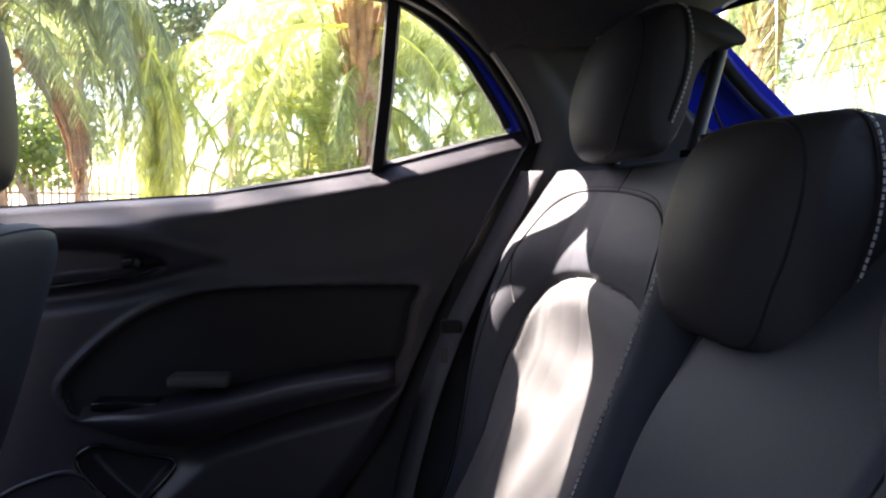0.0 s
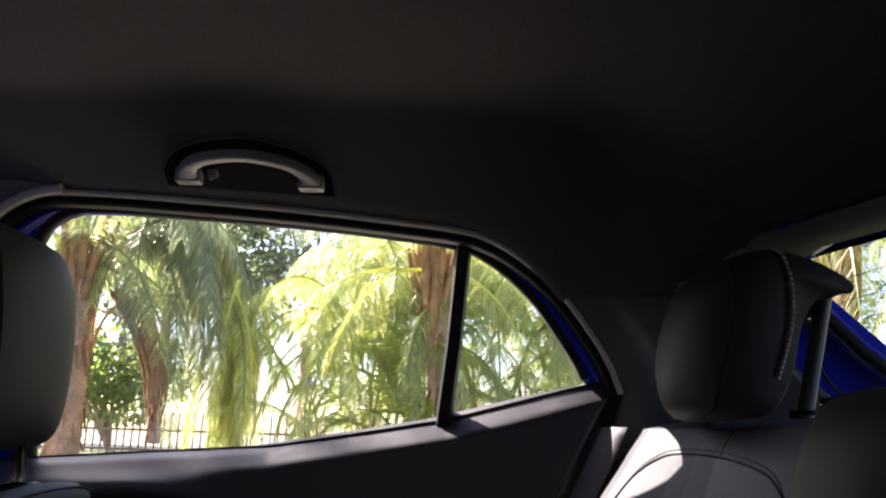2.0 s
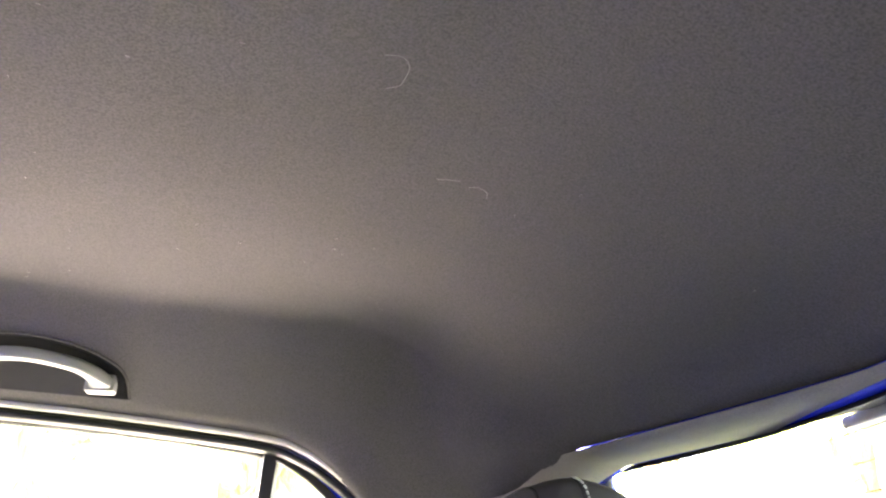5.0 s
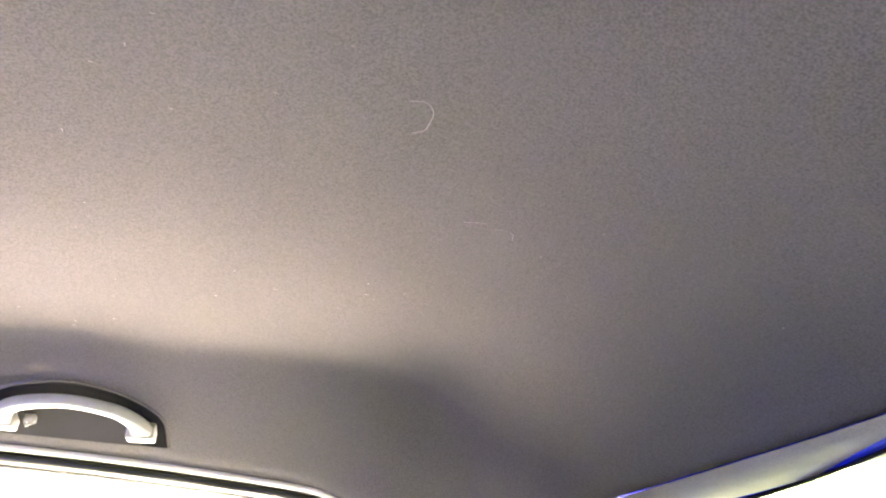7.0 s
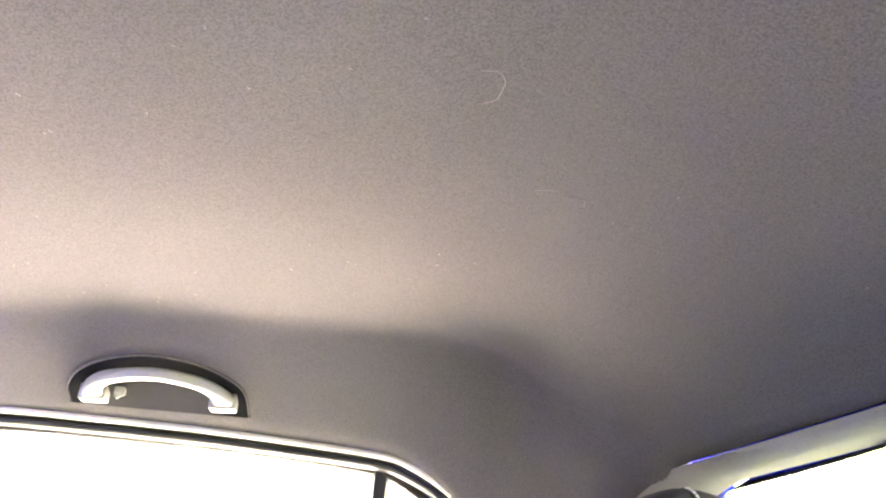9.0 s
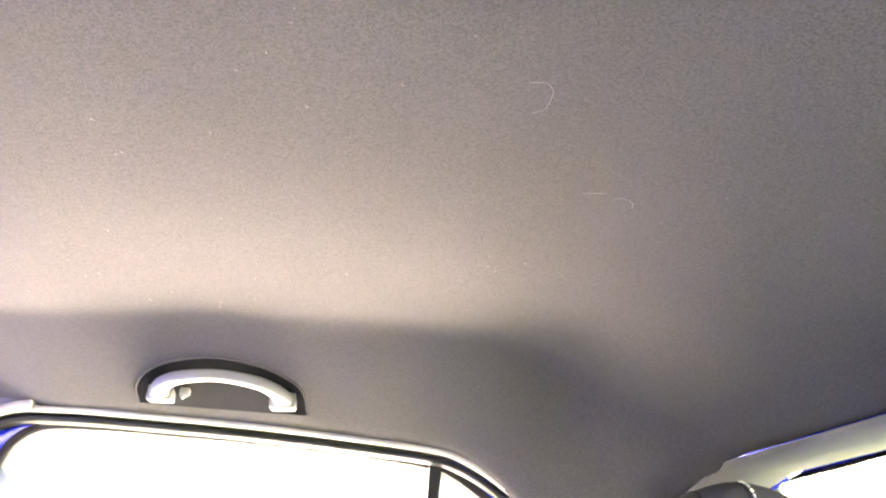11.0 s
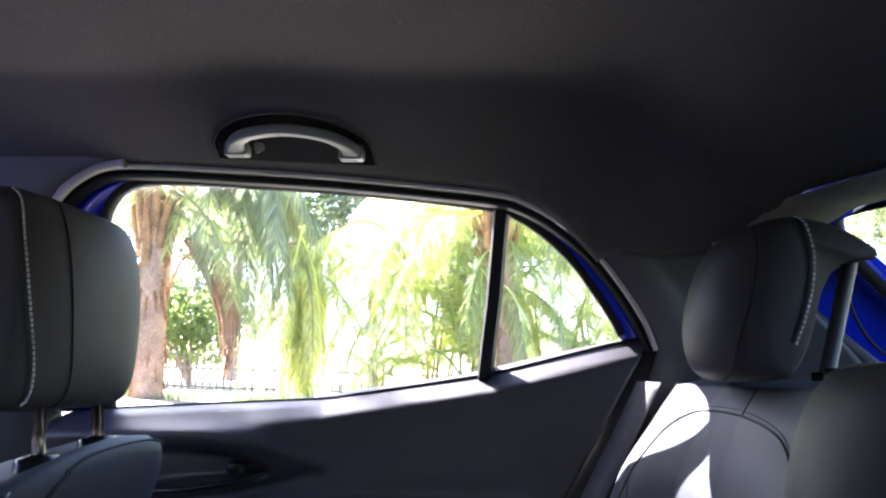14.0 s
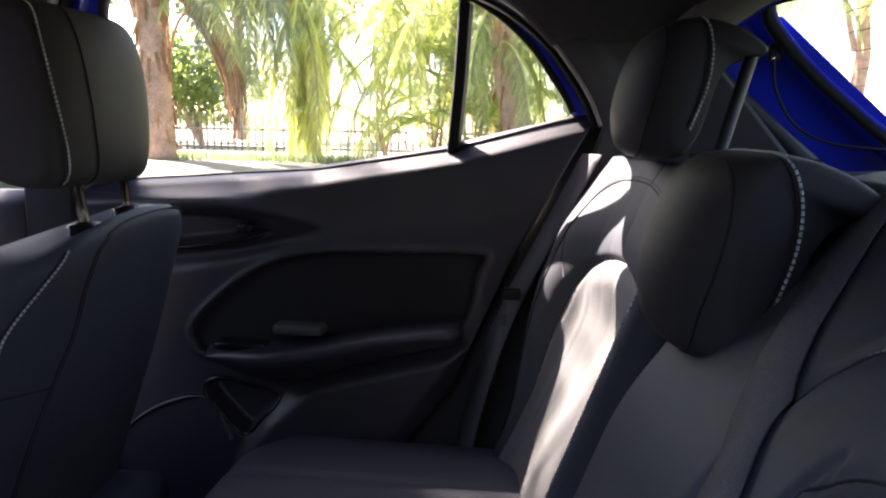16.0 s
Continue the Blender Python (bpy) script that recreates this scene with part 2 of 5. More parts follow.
def liner_edge(x):
    """Right edge of the roof lining: y and z."""
    if x < -0.72:
        z = 1.600
    elif x < -0.60:
        z = 1.600 - 0.012 * (x + 0.72) / 0.12
    elif x < 0.185:
        z = top_z(x) + 0.012 * min(1, max(0, (0.185 - x) / 0.1))
    else:
        z = 1.437 + 0.02 * step01((x - 0.185) / 0.3)
    return side_y(z, 0.045) - 0.25 * max(0, x - 0.35), z


def fold(t, r):
    """0 to 1 on a straight slope with both ends rounded over r."""
    def bend(a):
        return 0.0 if a < -r else a if a > r else (a + r) ** 2 / (4 * r)
    return bend(t) - bend(t - 1)


def liner_z(x, y):
    ye, ze = liner_edge(x)
    zc = 1.664 - 0.140 * fold((x - 0.20) / 0.40, 0.16) - 0.030 * step01((x - 0.535) / 0.065)
    zc = max(zc, ze + 0.004)
    d = ye - MID - abs(y - MID)                     # distance from the edge: a flat ledge, then a slope up to the flat middle
    up = 0.222 - 0.080 * step01((x + 0.05) / 0.35)
    s = fold((d - 0.018) / (up - 0.018), 0.10)
    return ze + 0.002 * min(1, d / 0.05) + (zc - ze) * float(s)


def liner(u, v):
    x = -1.25 + (0.605 + 1.25) * u
    if u > 0.985:
        x = 0.605
    ye, ze = liner_edge(x)
    y = MID + (2 * v - 1) * (ye - MID)
    bow = 0.43 * (math.hypot(y - MID, 0.06) - 0.06) * step01((x - 0.15) / 0.45) * step01((ye - MID - abs(y - MID)) / 0.10)
    end = 0.606 - 0.43 * (math.hypot(y - MID, 0.06) - 0.06)
    return (min(x - bow, end), y, liner_z(x, y))


lv, lf = sheet(liner, 110, 96)
liner_ob = obj("ceiling", lv, flip(lf), LINER)
tagged(liner_ob, "dark grey woven cloth roof lining of the car", "ceiling", kind="structure")

# outer roof
def roof(u, v):
    x = -1.35 + 2.05 * u
    w = 2 * v - 1
    return (x, MID + w * 0.66, 1.725 - 0.07 * abs(w) ** 2.5 - 0.10 * step01((x - 0.25) / 0.5) - 0.05 * step01((-0.9 - x) / 0.5))


rv, rf = sheet(roof, 24, 16, (0, 0, -0.015))
tagged(obj("roof", rv, flip(rf), BLUE), "glossy blue painted car roof", "roof", kind="structure")


def side_sheet(name, line_a, line_b, inset_a, inset_b, mat, parent, both=False, label="", thick=0.012, taper=0.0):
    """A slab on the car's side between two (x, z) lines of equal length."""
    vs, fs = [], []
    n = len(line_a)
    for (xa, za), (xb, zb) in zip(line_a, line_b):
        for k in range(4):
            t = k / 3
            x, z, i = xa + (xb - xa) * t, za + (zb - za) * t, inset_a + (inset_b - inset_a) * t
            p = on_side(x, z, i)
            p.y -= taper * max(0, x - 0.35)
            vs.append(p)
    for i in range(n - 1):
        for k in range(3):
            fs.append((i * 4 + k, i * 4 + k + 1, (i + 1) * 4 + k + 1, (i + 1) * 4 + k))
    m = len(vs)
    vs += [v + Vector((0, thick, 0)) for v in vs]
    fs += [tuple(a + m for a in reversed(f)) for f in fs]
    for i in range(n - 1):
        fs.append((i * 4, (i + 1) * 4, (i + 1) * 4 + m, i * 4 + m))
        fs.append((i * 4 + 3, i * 4 + 3 + m, (i + 1) * 4 + 3 + m, (i + 1) * 4 + 3))
    made = [obj(name, vs, fs, mat, parent, label)]
    if both:
        made.append(obj(name, mirror(vs), flip(fs), mat, parent, label))
    return made


# body sides behind the trims (outer skin), right and left
for sign in (1, -1):
    skin = thing("body_side", "glossy blue painted steel car body side with door opening", "car body", kind="structure",
                 group="car body sides")
    pieces = []
    # rear quarter, from the opening's rear edge to the tail
    rear_a = [(x, z) for x, z in A_LINE if x > 0.10] + [(0.262, 1.22), (0.25, 1.12)]
    rear_b = [(0.60 + 1.2 * (1.497 - max(z, 1.1)), z) for x, z in rear_a]
    vs, fs = [], []
    for (xa, za), (xb, zb) in zip(rear_a, rear_b):
        for k in range(8):
            t = k / 7
            x = xa + (xb - xa) * t
            z = za + (zb - za) * t
            p = on_side(x, z, -0.045)
            p.y -= 0.10 * max(0, x - 0.3)
            vs.append(p)
    n = len(rear_a)
    fs = [(i * 8 + k, i * 8 + k + 1, (i + 1) * 8 + k + 1, (i + 1) * 8 + k) for i in range(n - 1) for k in range(7)]
    pieces.append((vs, fs))
    # sill under the doors
    pieces.append(box_part((-1.75, 1.60, 0.25), (0.0, 1.72, 0.46), 0.02))
    # roof rail
    rail = [(x, 1.60 - 0.06 * step01((x - 0.0) / 0.3) - 0.03 * step01((-0.9 - x) / 0.4)) for x in np.linspace(-1.4, 0.4, 30)]
    pieces.append(tube([on_side(x, z + 0.015, -0.0) + Vector((0, 0.0, 0.0)) for x, z in rail], 0.03, 10))
    v, f = join(*pieces)
    if sign < 0:
        v, f = mirror(v), flip(f)
    obj("body_panel", v, f, BLUE, skin)
    v, f = box_part((-0.20, 1.66, 0.40), (1.2, 1.70, 1.13), 0.01)
    if sign < 0:
        v, f = mirror(v), flip(f)
    obj("quarter_panel", v, f, BLUE, skin)

# ---- the right rear door ----
door = thing("rear_door", "closed blue rear car door with black plastic inner panel", "car door", (-0.3, 1.66, 0.45))
vs, fs = [], []
n = len(G_LINE)
for (xg, zg), (xa, za) in zip(G_LINE, A_LINE):
    xo, zo = xa + (xa - xg) * 0.35, za + (za - zg) * 0.35
    for x, z, i in ((xg, zg, 0.003), (xa, za, 0.004), (xo, zo, -0.01), (xo, zo, -0.03), (xg + (xa - xg) * 0.4, zg + (za - zg) * 0.4, -0.03)):
        vs.append(on_side(x, z, i))
for i in range(n - 1):
    for k in range(5):
        l = (k + 1) % 5
        fs.append((i * 5 + k, i * 5 + l, (i + 1) * 5 + l, (i + 1) * 5 + k))
obj("window_frame", vs, fs, BLUE, door, "glossy blue painted window frame")


def band(line, w_in, w_out, inset, depth):
    """A flat rubber strip along a line on the side, from w_in inwards to w_out outwards of it."""
    vs, fs = [], []
    m = len(line)
    for i, (x, z) in enumerate(line):
        x0, z0 = line[max(0, i - 1)]
        x1, z1 = line[min(m - 1, i + 1)]
        d = math.hypot(x1 - x0, z1 - z0)
        nx, nz = -(z1 - z0) / d, (x1 - x0) / d
        for w, dd in ((-w_in, 0), (-w_in * 0.6, depth), (w_out * 0.6, depth), (w_out, 0)):
            vs.append(on_side(x + nx * w, z + nz * w, inset + dd))
    for i in range(m - 1):
        for k in range(3):
            fs.append((i * 4 + k, i * 4 + k + 1, (i + 1) * 4 + k + 1, (i + 1) * 4 + k))
        fs.append((i * 4 + 3, i * 4, (i + 1) * 4, (i + 1) * 4 + 3))
    return vs, fs


SEALMAT = material("window_channel_rubber", (0.034, 0.032, 0.031), rough=0.9, fine=0.08, spec=0.15)
obj("glass_channel", *band(G_LINE, 0.001, 0.017, -0.014, 0.021), SEALMAT, door, "dark grey rubber glass run channel")
# bar between the large pane and the quarter pane
BAR = [((-0.004, 1.225), (0.026, 1.240)), ((0.012, 1.36), (0.041, 1.37)), ((0.026, 1.528), (0.052, 1.512))]
vs, fs = [], []
for (xa, za), (xb, zb) in BAR:
    xa, xb = xa - 0.018, xb - 0.018
    for x, z, i in ((xa, za, 0.0), (xa + 0.004, za, 0.016), (xb - 0.004, zb, 0.016), (xb, zb, 0.0), (xb, zb, -0.014), (xa, za, -0.014)):
        vs.append(on_side(x, z, i))
for i in range(2):
    for k in range(6):
        l = (k + 1) % 6
        fs.append((i * 6 + k, i * 6 + l, (i + 1) * 6 + l, (i + 1) * 6 + k))
obj("division_bar", vs, fs, BLACK, door, "black division bar between panes", smooth=False)


def pane(name, line, parent, inset=-0.004):
    c = (sum(p[0] for p in line) / len(line), sum(p[1] for p in line) / len(line))
    vs = [on_side(*c, inset)] + [on_side(x, z, inset) for x, z in line]
    fs = [(0, 1 + i, 1 + (i + 1) % len(line)) for i in range(len(line))]
    ob = obj(name, vs, fs, GLASS, parent, "clear window glass")
    ob.visible_shadow = False
    return ob


pane("main_pane", [p for p in G_LINE if p[0] < 0.015] + [(0.0, 1.22), (-0.30, 1.165), (-0.725, 1.14)], door)
pane("quarter_pane", [p for p in G_LINE if p[0] > 0.02] + [(0.228, 1.295), (0.0, 1.225), (0.005, 1.3)], door)

# inner panel, as a surface over x and the height between lower edge and belt
REAR_EDGE = [(0.300, 1.318), (0.268, 1.287), (0.118, 1.007), (0.008, 0.749), (-0.086, 0.617), (-0.16, 0.45)]
INSERT_POLY = round2([(0.070, 1.022), (0.055, 0.99), (0.016, 0.872), (-0.15, 0.85), (-0.35, 0.82), (-0.519, 0.790), (-0.552, 0.815),
                      (-0.553, 0.85), (-0.50, 0.908), (-0.432, 0.962), (-0.36, 0.997), (-0.283, 1.016), (-0.15, 1.022), (0.02, 1.026)], 4)
POCKET = round2([(-0.535, 0.705), (-0.50, 0.735), (-0.43, 0.722), (-0.36, 0.705), (-0.40, 0.65), (-0.438, 0.612), (-0.48, 0.64)], 4)
PULL = round2([(-0.66, 1.085), (-0.57, 1.093), (-0.47, 1.088), (-0.41, 1.075), (-0.381, 1.058), (-0.43, 1.046), (-0.52, 1.032), (-0.66, 1.022)], 4)
LOWER = [(-0.44, 0.60), (-0.40, 0.66), (-0.34, 0.715), (-0.29, 0.757), (-0.20, 0.785), (-0.002, 0.838), (0.06, 0.85), (0.01, 0.75), (-0.09, 0.61),
         (-0.16, 0.44), (-0.5, 0.44)]
CREST = [(-0.80, 1.115), (-0.62, 1.118), (-0.50, 1.118), (-0.40, 1.108), (-0.31, 1.088), (-0.262, 1.066)]      # ridge over the door pull
UNDER = [(-0.80, 0.985), (-0.60, 0.995), (-0.46, 1.015), (-0.34, 1.045), (-0.262, 1.066)]                     # hollow under the pull


def line_gap(px, pz, line):
    return min(math.hypot(px - x0 - t * (x1 - x0), pz - z0 - t * (z1 - z0))
               for (x0, z0), (x1, z1) in zip(line, line[1:])
               for t in [max(0, min(1, ((px - x0) * (x1 - x0) + (pz - z0) * (z1 - z0)) / ((x1 - x0) ** 2 + (z1 - z0) ** 2)))])


def sill(x, drop):
    """How far the sill has come inwards: a flat shelf ahead, a slope beside the quarter pane."""
    m = float(step01((x + 0.50) / 0.30))
    return (1 - m) * (0.45 * min(1.0, drop / 0.010) + 0.55 * min(1.0, drop / 0.045)) + m * min(1.0, 0.56 * min(1.0, drop / 0.034) + 0.44 * float(step01((drop - 0.034) / 0.15)))


def panel_y(x, z):
    """Inner face of the door: smaller y stands further into the car."""
    drop = belt_z(x) - z
    y = side_y(belt_z(x)) - 0.005 - (side_y(belt_z(x)) - 0.005 - 1.602) * sill(x, drop) + 0.012 * step01((drop - 0.05) / 0.15)      # sill, then the face
    fade = step01((-0.20 - x) / 0.25)
    y -= 0.016 * math.exp(-(line_gap(x, z, CREST) / 0.018) ** 2) * fade
    y += 0.022 * math.exp(-(line_gap(x, z, UNDER) / 0.016) ** 2) * fade
    y += 0.055 * float(step01((0.006 - poly_sd(x, z, PULL)) / 0.016))
    s = poly_sd(x, z, INSERT_POLY)
    y += 0.012 * float(step01((0.002 - s) / 0.006)) - 0.006 * math.exp(-((s - 0.006) / 0.006) ** 2)
    y += 0.045 * float(step01((0.004 - poly_sd(x, z, POCKET)) / 0.02))
    y -= 0.035 * float(step01((0.01 - poly_sd(x, z, LOWER)) / 0.05))
    y -= 0.012 * float(step01((0.80 - z) / 0.25))
    return y


def rear_x(z):
    return float(np.interp(z, [p[1] for p in reversed(REAR_EDGE)], [p[0] for p in reversed(REAR_EDGE)]))


def panel(u, v):
    z0 = 0.44 + (1.318 - 0.44) * v
    x = -0.80 + (rear_x(z0) + 0.80) * u
    z = 0.44 + (belt_z(x) - 0.44) * v
    x = -0.80 + (rear_x(z) + 0.80) * u
    return (x, panel_y(x, z), z)


pv, pf = sheet(panel, 150, 120, (0, 0.03, 0))
hard, padded = [], []
for q in flip(pf):
    cx, cy, cz = (sum(pv[a][i] for a in q) / len(q) for i in range(3))
    inside = len(q) == 4 and cy < panel_y(cx, cz) + 0.012 and poly_sd(cx, cz, INSERT_POLY) < 0
    (padded if inside else hard).append(q)


def kept(vs, fs):
    """Only the vertices that the faces use."""
    ids = sorted({a for q in fs for a in q})
    at = {a: i for i, a in enumerate(ids)}
    return [vs[a] for a in ids], [tuple(at[a] for a in q) for q in fs]


obj("inner_panel", *kept(pv, hard), PANEL, door, "black grained plastic door panel")
obj("padded_insert", *kept(pv, padded), SOFT, door, "matt black padded door insert")
loop = resample(INSERT_POLY, 90)
obj("insert_seam", *tube([(x, panel_y(x, z) - 0.0005, z) for x, z in loop], 0.0024, 6, True), BLACK, door, "black seam round the padded insert")
obj("pocket_rim", *tube([(x, panel_y(x, z) - 0.003, z) for x, z in resample(POCKET, 60)], 0.0045, 6, True), GLOSSY, door, "black pocket rim")
obj("bin_rim", *tube([(x, panel_y(x, z) - 0.002, z) for x, z in round2([(-0.705, 0.455), (-0.738, 0.52), (-0.742, 0.565), (-0.697, 0.622), (-0.655, 0.653), (-0.608, 0.675), (-0.545, 0.690), (-0.500, 0.66), (-0.47, 0.60)], 6, False)], 0.0045, 6), PANEL, door, "rounded rim of the door bin")
# outer skin
ov, of = sheet(lambda u, v: (-0.84 + 1.16 * u - 0.25 * (1 - v) * u, 1.712 + 0.03 * math.sin(math.pi * v), 0.40 + (0.70 + 0.16 * u * u) * v), 12, 12, (0, -0.008, 0))
obj("outer_skin", ov, of, BLUE, door)
obj("belt_seal", *tube([on_side(x, belt_z(x) + 0.001, 0.006) for x in np.linspace(-0.78, 0.235, 40)], 0.0020, 6), BLACK, door, "thin black belt line seal")

# armrest
ARM_TOP = [(-0.525, 0.787), (-0.46, 0.797), (-0.36, 0.811), (-0.255, 0.827), (-0.15, 0.853), (-0.06, 0.868), (0.013, 0.877), (0.035, 0.879)]
ARM_BOT = [(-0.525, 0.783), (-0.475, 0.762), (-0.41, 0.742), (-0.35, 0.732), (-0.29, 0.748), (-0.17, 0.793), (-0.04, 0.828), (0.035, 0.845)]
vs, fs = [], []
for i in range(41):
    x = -0.525 + 0.555 * i / 40
    zt = float(np.interp(x, [p[0] for p in ARM_TOP], [p[1] for p in ARM_TOP]))
    zb = float(np.interp(x, [p[0] for p in ARM_BOT], [p[1] for p in ARM_BOT]))
    out = 0.055 * float(step01((x + 0.53) / 0.16)) * float(step01((0.06 - x) / 0.06)) + 0.005
    back = 1.635
    for y, z in ((back, zt + 0.020), (back - 0.020, zt + 0.012), (1.600 - out + 0.012, zt + 0.006), (1.600 - out, zt - 0.002),
                 (1.598 - out * 0.9, zt - 0.3 * (zt - zb)), (1.603 - out * 0.5, zb + 0.15 * (zt - zb)), (1.615, zb), (back, zb)):
        vs.append((x, y, z))
for i in range(40):
    for k in range(8):
        l = (k + 1) % 8
        fs.append((i * 8 + k, (i + 1) * 8 + k, (i + 1) * 8 + l, i * 8 + l))
fs.append(tuple(range(8)))
fs.append(tuple(reversed(range(40 * 8, 41 * 8))))
arm = obj("armrest", vs, flip(fs), PANEL, door, "black door armrest")
obj("window_switch", *box_part((-0.368, 1.578, 0.846), (-0.262, 1.630, 0.867), 0.007), TRIM, arm, "dark grey window switch")
obj("switch_plate", *box_part((-0.50, 1.585, 0.803), (-0.385, 1.63, 0.822), 0.006), GLOSSY, arm, "gloss black switch plate")
# door pull lever inside its hollow, and the bright ledge under it
obj("door_pull", *box_part((-0.455, 1.612, 1.052), (-0.420, 1.640, 1.074), 0.006), GLOSSY, door, "dark satin door pull lever")
ledge = smooth_line([(-0.66, 1.598, 1.014), (-0.52, 1.598, 1.026), (-0.43, 1.600, 1.042), (-0.378, 1.606, 1.058)], 6)
obj("pull_ledge", *tube(ledge, [0.005] * (len(ledge) - 3) + [0.004, 0.003, 0.001], 8), GLOSSY, door, "gloss black ledge under the door pull")
settle(door)

# the left rear door, standing open
near_door = thing("rear_door", "open blue rear car door with black plastic inner panel", "car door", (-0.80, 2 * MID - 1.66, 0.45))
for c in list(door.children):
    vs = mirror([v.co for v in c.data.vertices])
    fs = flip([tuple(q.vertices) for q in c.data.polygons])
    o = obj(c.name.split(".")[0], vs, fs, c.data.materials[0], near_door, c["label"] if "label" in c else "")
    o.visible_shadow = c.visible_shadow
settle(near_door)
near_door.rotation_euler = (0, 0, -radians(64))

# ---- trims round the opening ----
A_OUT = []
m = len(A_LINE)
for i, (x, z) in enumerate(A_LINE):
    x0, z0 = A_LINE[max(0, i - 1)]
    x1, z1 = A_LINE[min(m - 1, i + 1)]
    d = math.hypot(x1 - x0, z1 - z0)
    A_OUT.append((x - (z1 - z0) / d * 0.009, z + (x1 - x0) / d * 0.009))
for sign in (1, -1):
    frame_trim = thing("door_opening_trim", "grey beige edge trim and black weatherstrip round the door opening", "trim", kind="structure",
                       group="door opening trims")
    for name, (v, f), mt, lab in (
            ("weatherstrip", band(A_LINE, 0.008, 0.003, 0.016, 0.018), BLACK, "black rubber weatherstrip"),
            ("edge_rim", band([(x, z) for x, z in A_OUT], 0.0045, 0.0045, 0.040, 0.012), RIM, "light grey trim edge"),
            ("backing", band([(x, z) for x, z in A_OUT], 0.004, 0.045, -0.005, 0.035), BLACK, "")):
        if sign < 0:
            v, f = mirror(v), flip(f)
        obj(name, v, f, mt, frame_trim, lab)

# rear pillar trims
for sign in (1, -1):
    def c_pillar(u, v):
        z = 1.452 - (1.452 - 0.95) * v
        if z > 1.285:
            x0 = float(np.interp(-z, [-1.46, -1.437, -1.380, -1.330, -1.285], [0.19, 0.193, 0.237, 0.270, 0.290]))
        else:
            x0 = float(np.interp(-z, [-1.285, -1.2, -1.0, -0.9], [0.290, 0.262, 0.145, 0.10]))
        x = x0 + (max(x0 + 0.02, 0.415 + 0.88 * (1.475 - z)) - x0) * u
        y = side_y(z, 0.050 + 0.012 * math.sin(math.pi * min(1, u * 3)) * (u < 0.34)) - 0.25 * max(0, x - 0.35)
        return (x, y, z)
    v, f = sheet(c_pillar, 26, 30, (0, 0.02, 0))
    if sign < 0:
        v, f = mirror(v), flip(f)
    tagged(obj("rear_pillar_trim", v, flip(f), TRIM), "dark grey plastic rear pillar trim", "trim", kind="structure", group="rear pillar trims")

# middle pillar trims with their flared upper ends
for sign in (1, -1):
    low = [(-0.815, 0.45), (-0.815, 0.8), (-0.815, 1.1), (-0.815, 1.36), (-0.81, 1.47), (-0.78, 1.535), (-0.715, 1.578), (-0.67, 1.588), (-0.640, 1.590)]
    high = [(-0.93, 0.45), (-0.93, 0.8), (-0.93, 1.1), (-0.94, 1.36), (-0.96, 1.47), (-0.98, 1.56), (-0.95, 1.607), (-0.75, 1.607), (-0.645, 1.605)]
    pillar = side_sheet("pillar_cover", low, high, 0.052, 0.052, TRIM, None)[0]
    if sign < 0:
        for vtx in pillar.data.vertices:
            vtx.co.y = 2 * MID - vtx.co.y
        pillar.data.flip_normals()
    pillar.name = "middle_pillar_trim"
    cap_line = smooth_line([on_side(x, z, 0.055) for x, z in ((-0.812, 1.44), (-0.80, 1.49), (-0.765, 1.540), (-0.71, 1.574), (-0.67, 1.586), (-0.642, 1.589))], 6)
    cp = tube(cap_line, [0.007] * 12 + [0.008] * (len(cap_line) - 14) + [0.010, 0.010], 8)
    if sign < 0:
        cp = (mirror(cp[0]), flip(cp[1]))
    obj("edge_cap", *cp, RIM, pillar, "pale rounded edge")
    tagged(pillar, "grey plastic middle pillar trim beside the front seat", "trim", kind="structure", group="middle pillar trims")
    blk = box_part((-0.925, 1.60, 0.45), (-0.81, 1.68, 1.16), 0.01)
    if sign < 0:
        blk = (mirror(blk[0]), flip(blk[1]))
    tagged(obj("middle_pillar", *blk, BLACK), "black middle pillar", "pillar", kind="structure", group="middle pillars")

# ---- front doors, simple: panel and window frame ----
for sign in (1, -1):
    fd = thing("front_door", "closed blue front car door with black inner panel", "car door", (-1.3, 1.66 if sign > 0 else 2 * MID - 1.66, 0.45), group="front doors")
    v, f = sheet(lambda u, w: (-1.80 + 0.87 * u, 1.655 - 0.05 * step01((1 - w) / 0.06) + 0.0 * u, 0.44 + (1.095 + 0.03 * u - 0.44) * w), 8, 30, (0, 0.05, 0))
    fr = join(box_part((-1.80, 1.60, 1.08), (-1.72, 1.66, 1.30), 0.01), tube([on_side(-1.80, 1.10, 0.0), on_side(-1.45, 1.42, 0.0), on_side(-1.2, 1.555, 0.0), on_side(-0.93, 1.585, 0.0)], 0.03, 8))
    ov = box_part((-1.80, 1.70, 0.40), (-0.90, 1.735, 1.12), 0.01)
    gl = ([on_side(-1.75, 1.10, -0.005), on_side(-0.93, 1.12, -0.005), on_side(-0.93, 1.585, -0.005), on_side(-1.2, 1.555, -0.005), on_side(-1.45, 1.42, -0.005)], [(0, 1, 2, 3, 4)])
    for name, (v2, f2), mt in (("inner_panel", (v, flip(f)), PANEL), ("window_frame", fr, BLUE), ("outer_skin", ov, BLUE), ("pane", gl, GLASS)):
        if sign < 0:
            v2, f2 = mirror(v2), flip(f2)
        o = obj(name, v2, f2, mt, fd)
        if name == "pane":
            o.visible_shadow = False
    settle(fd)

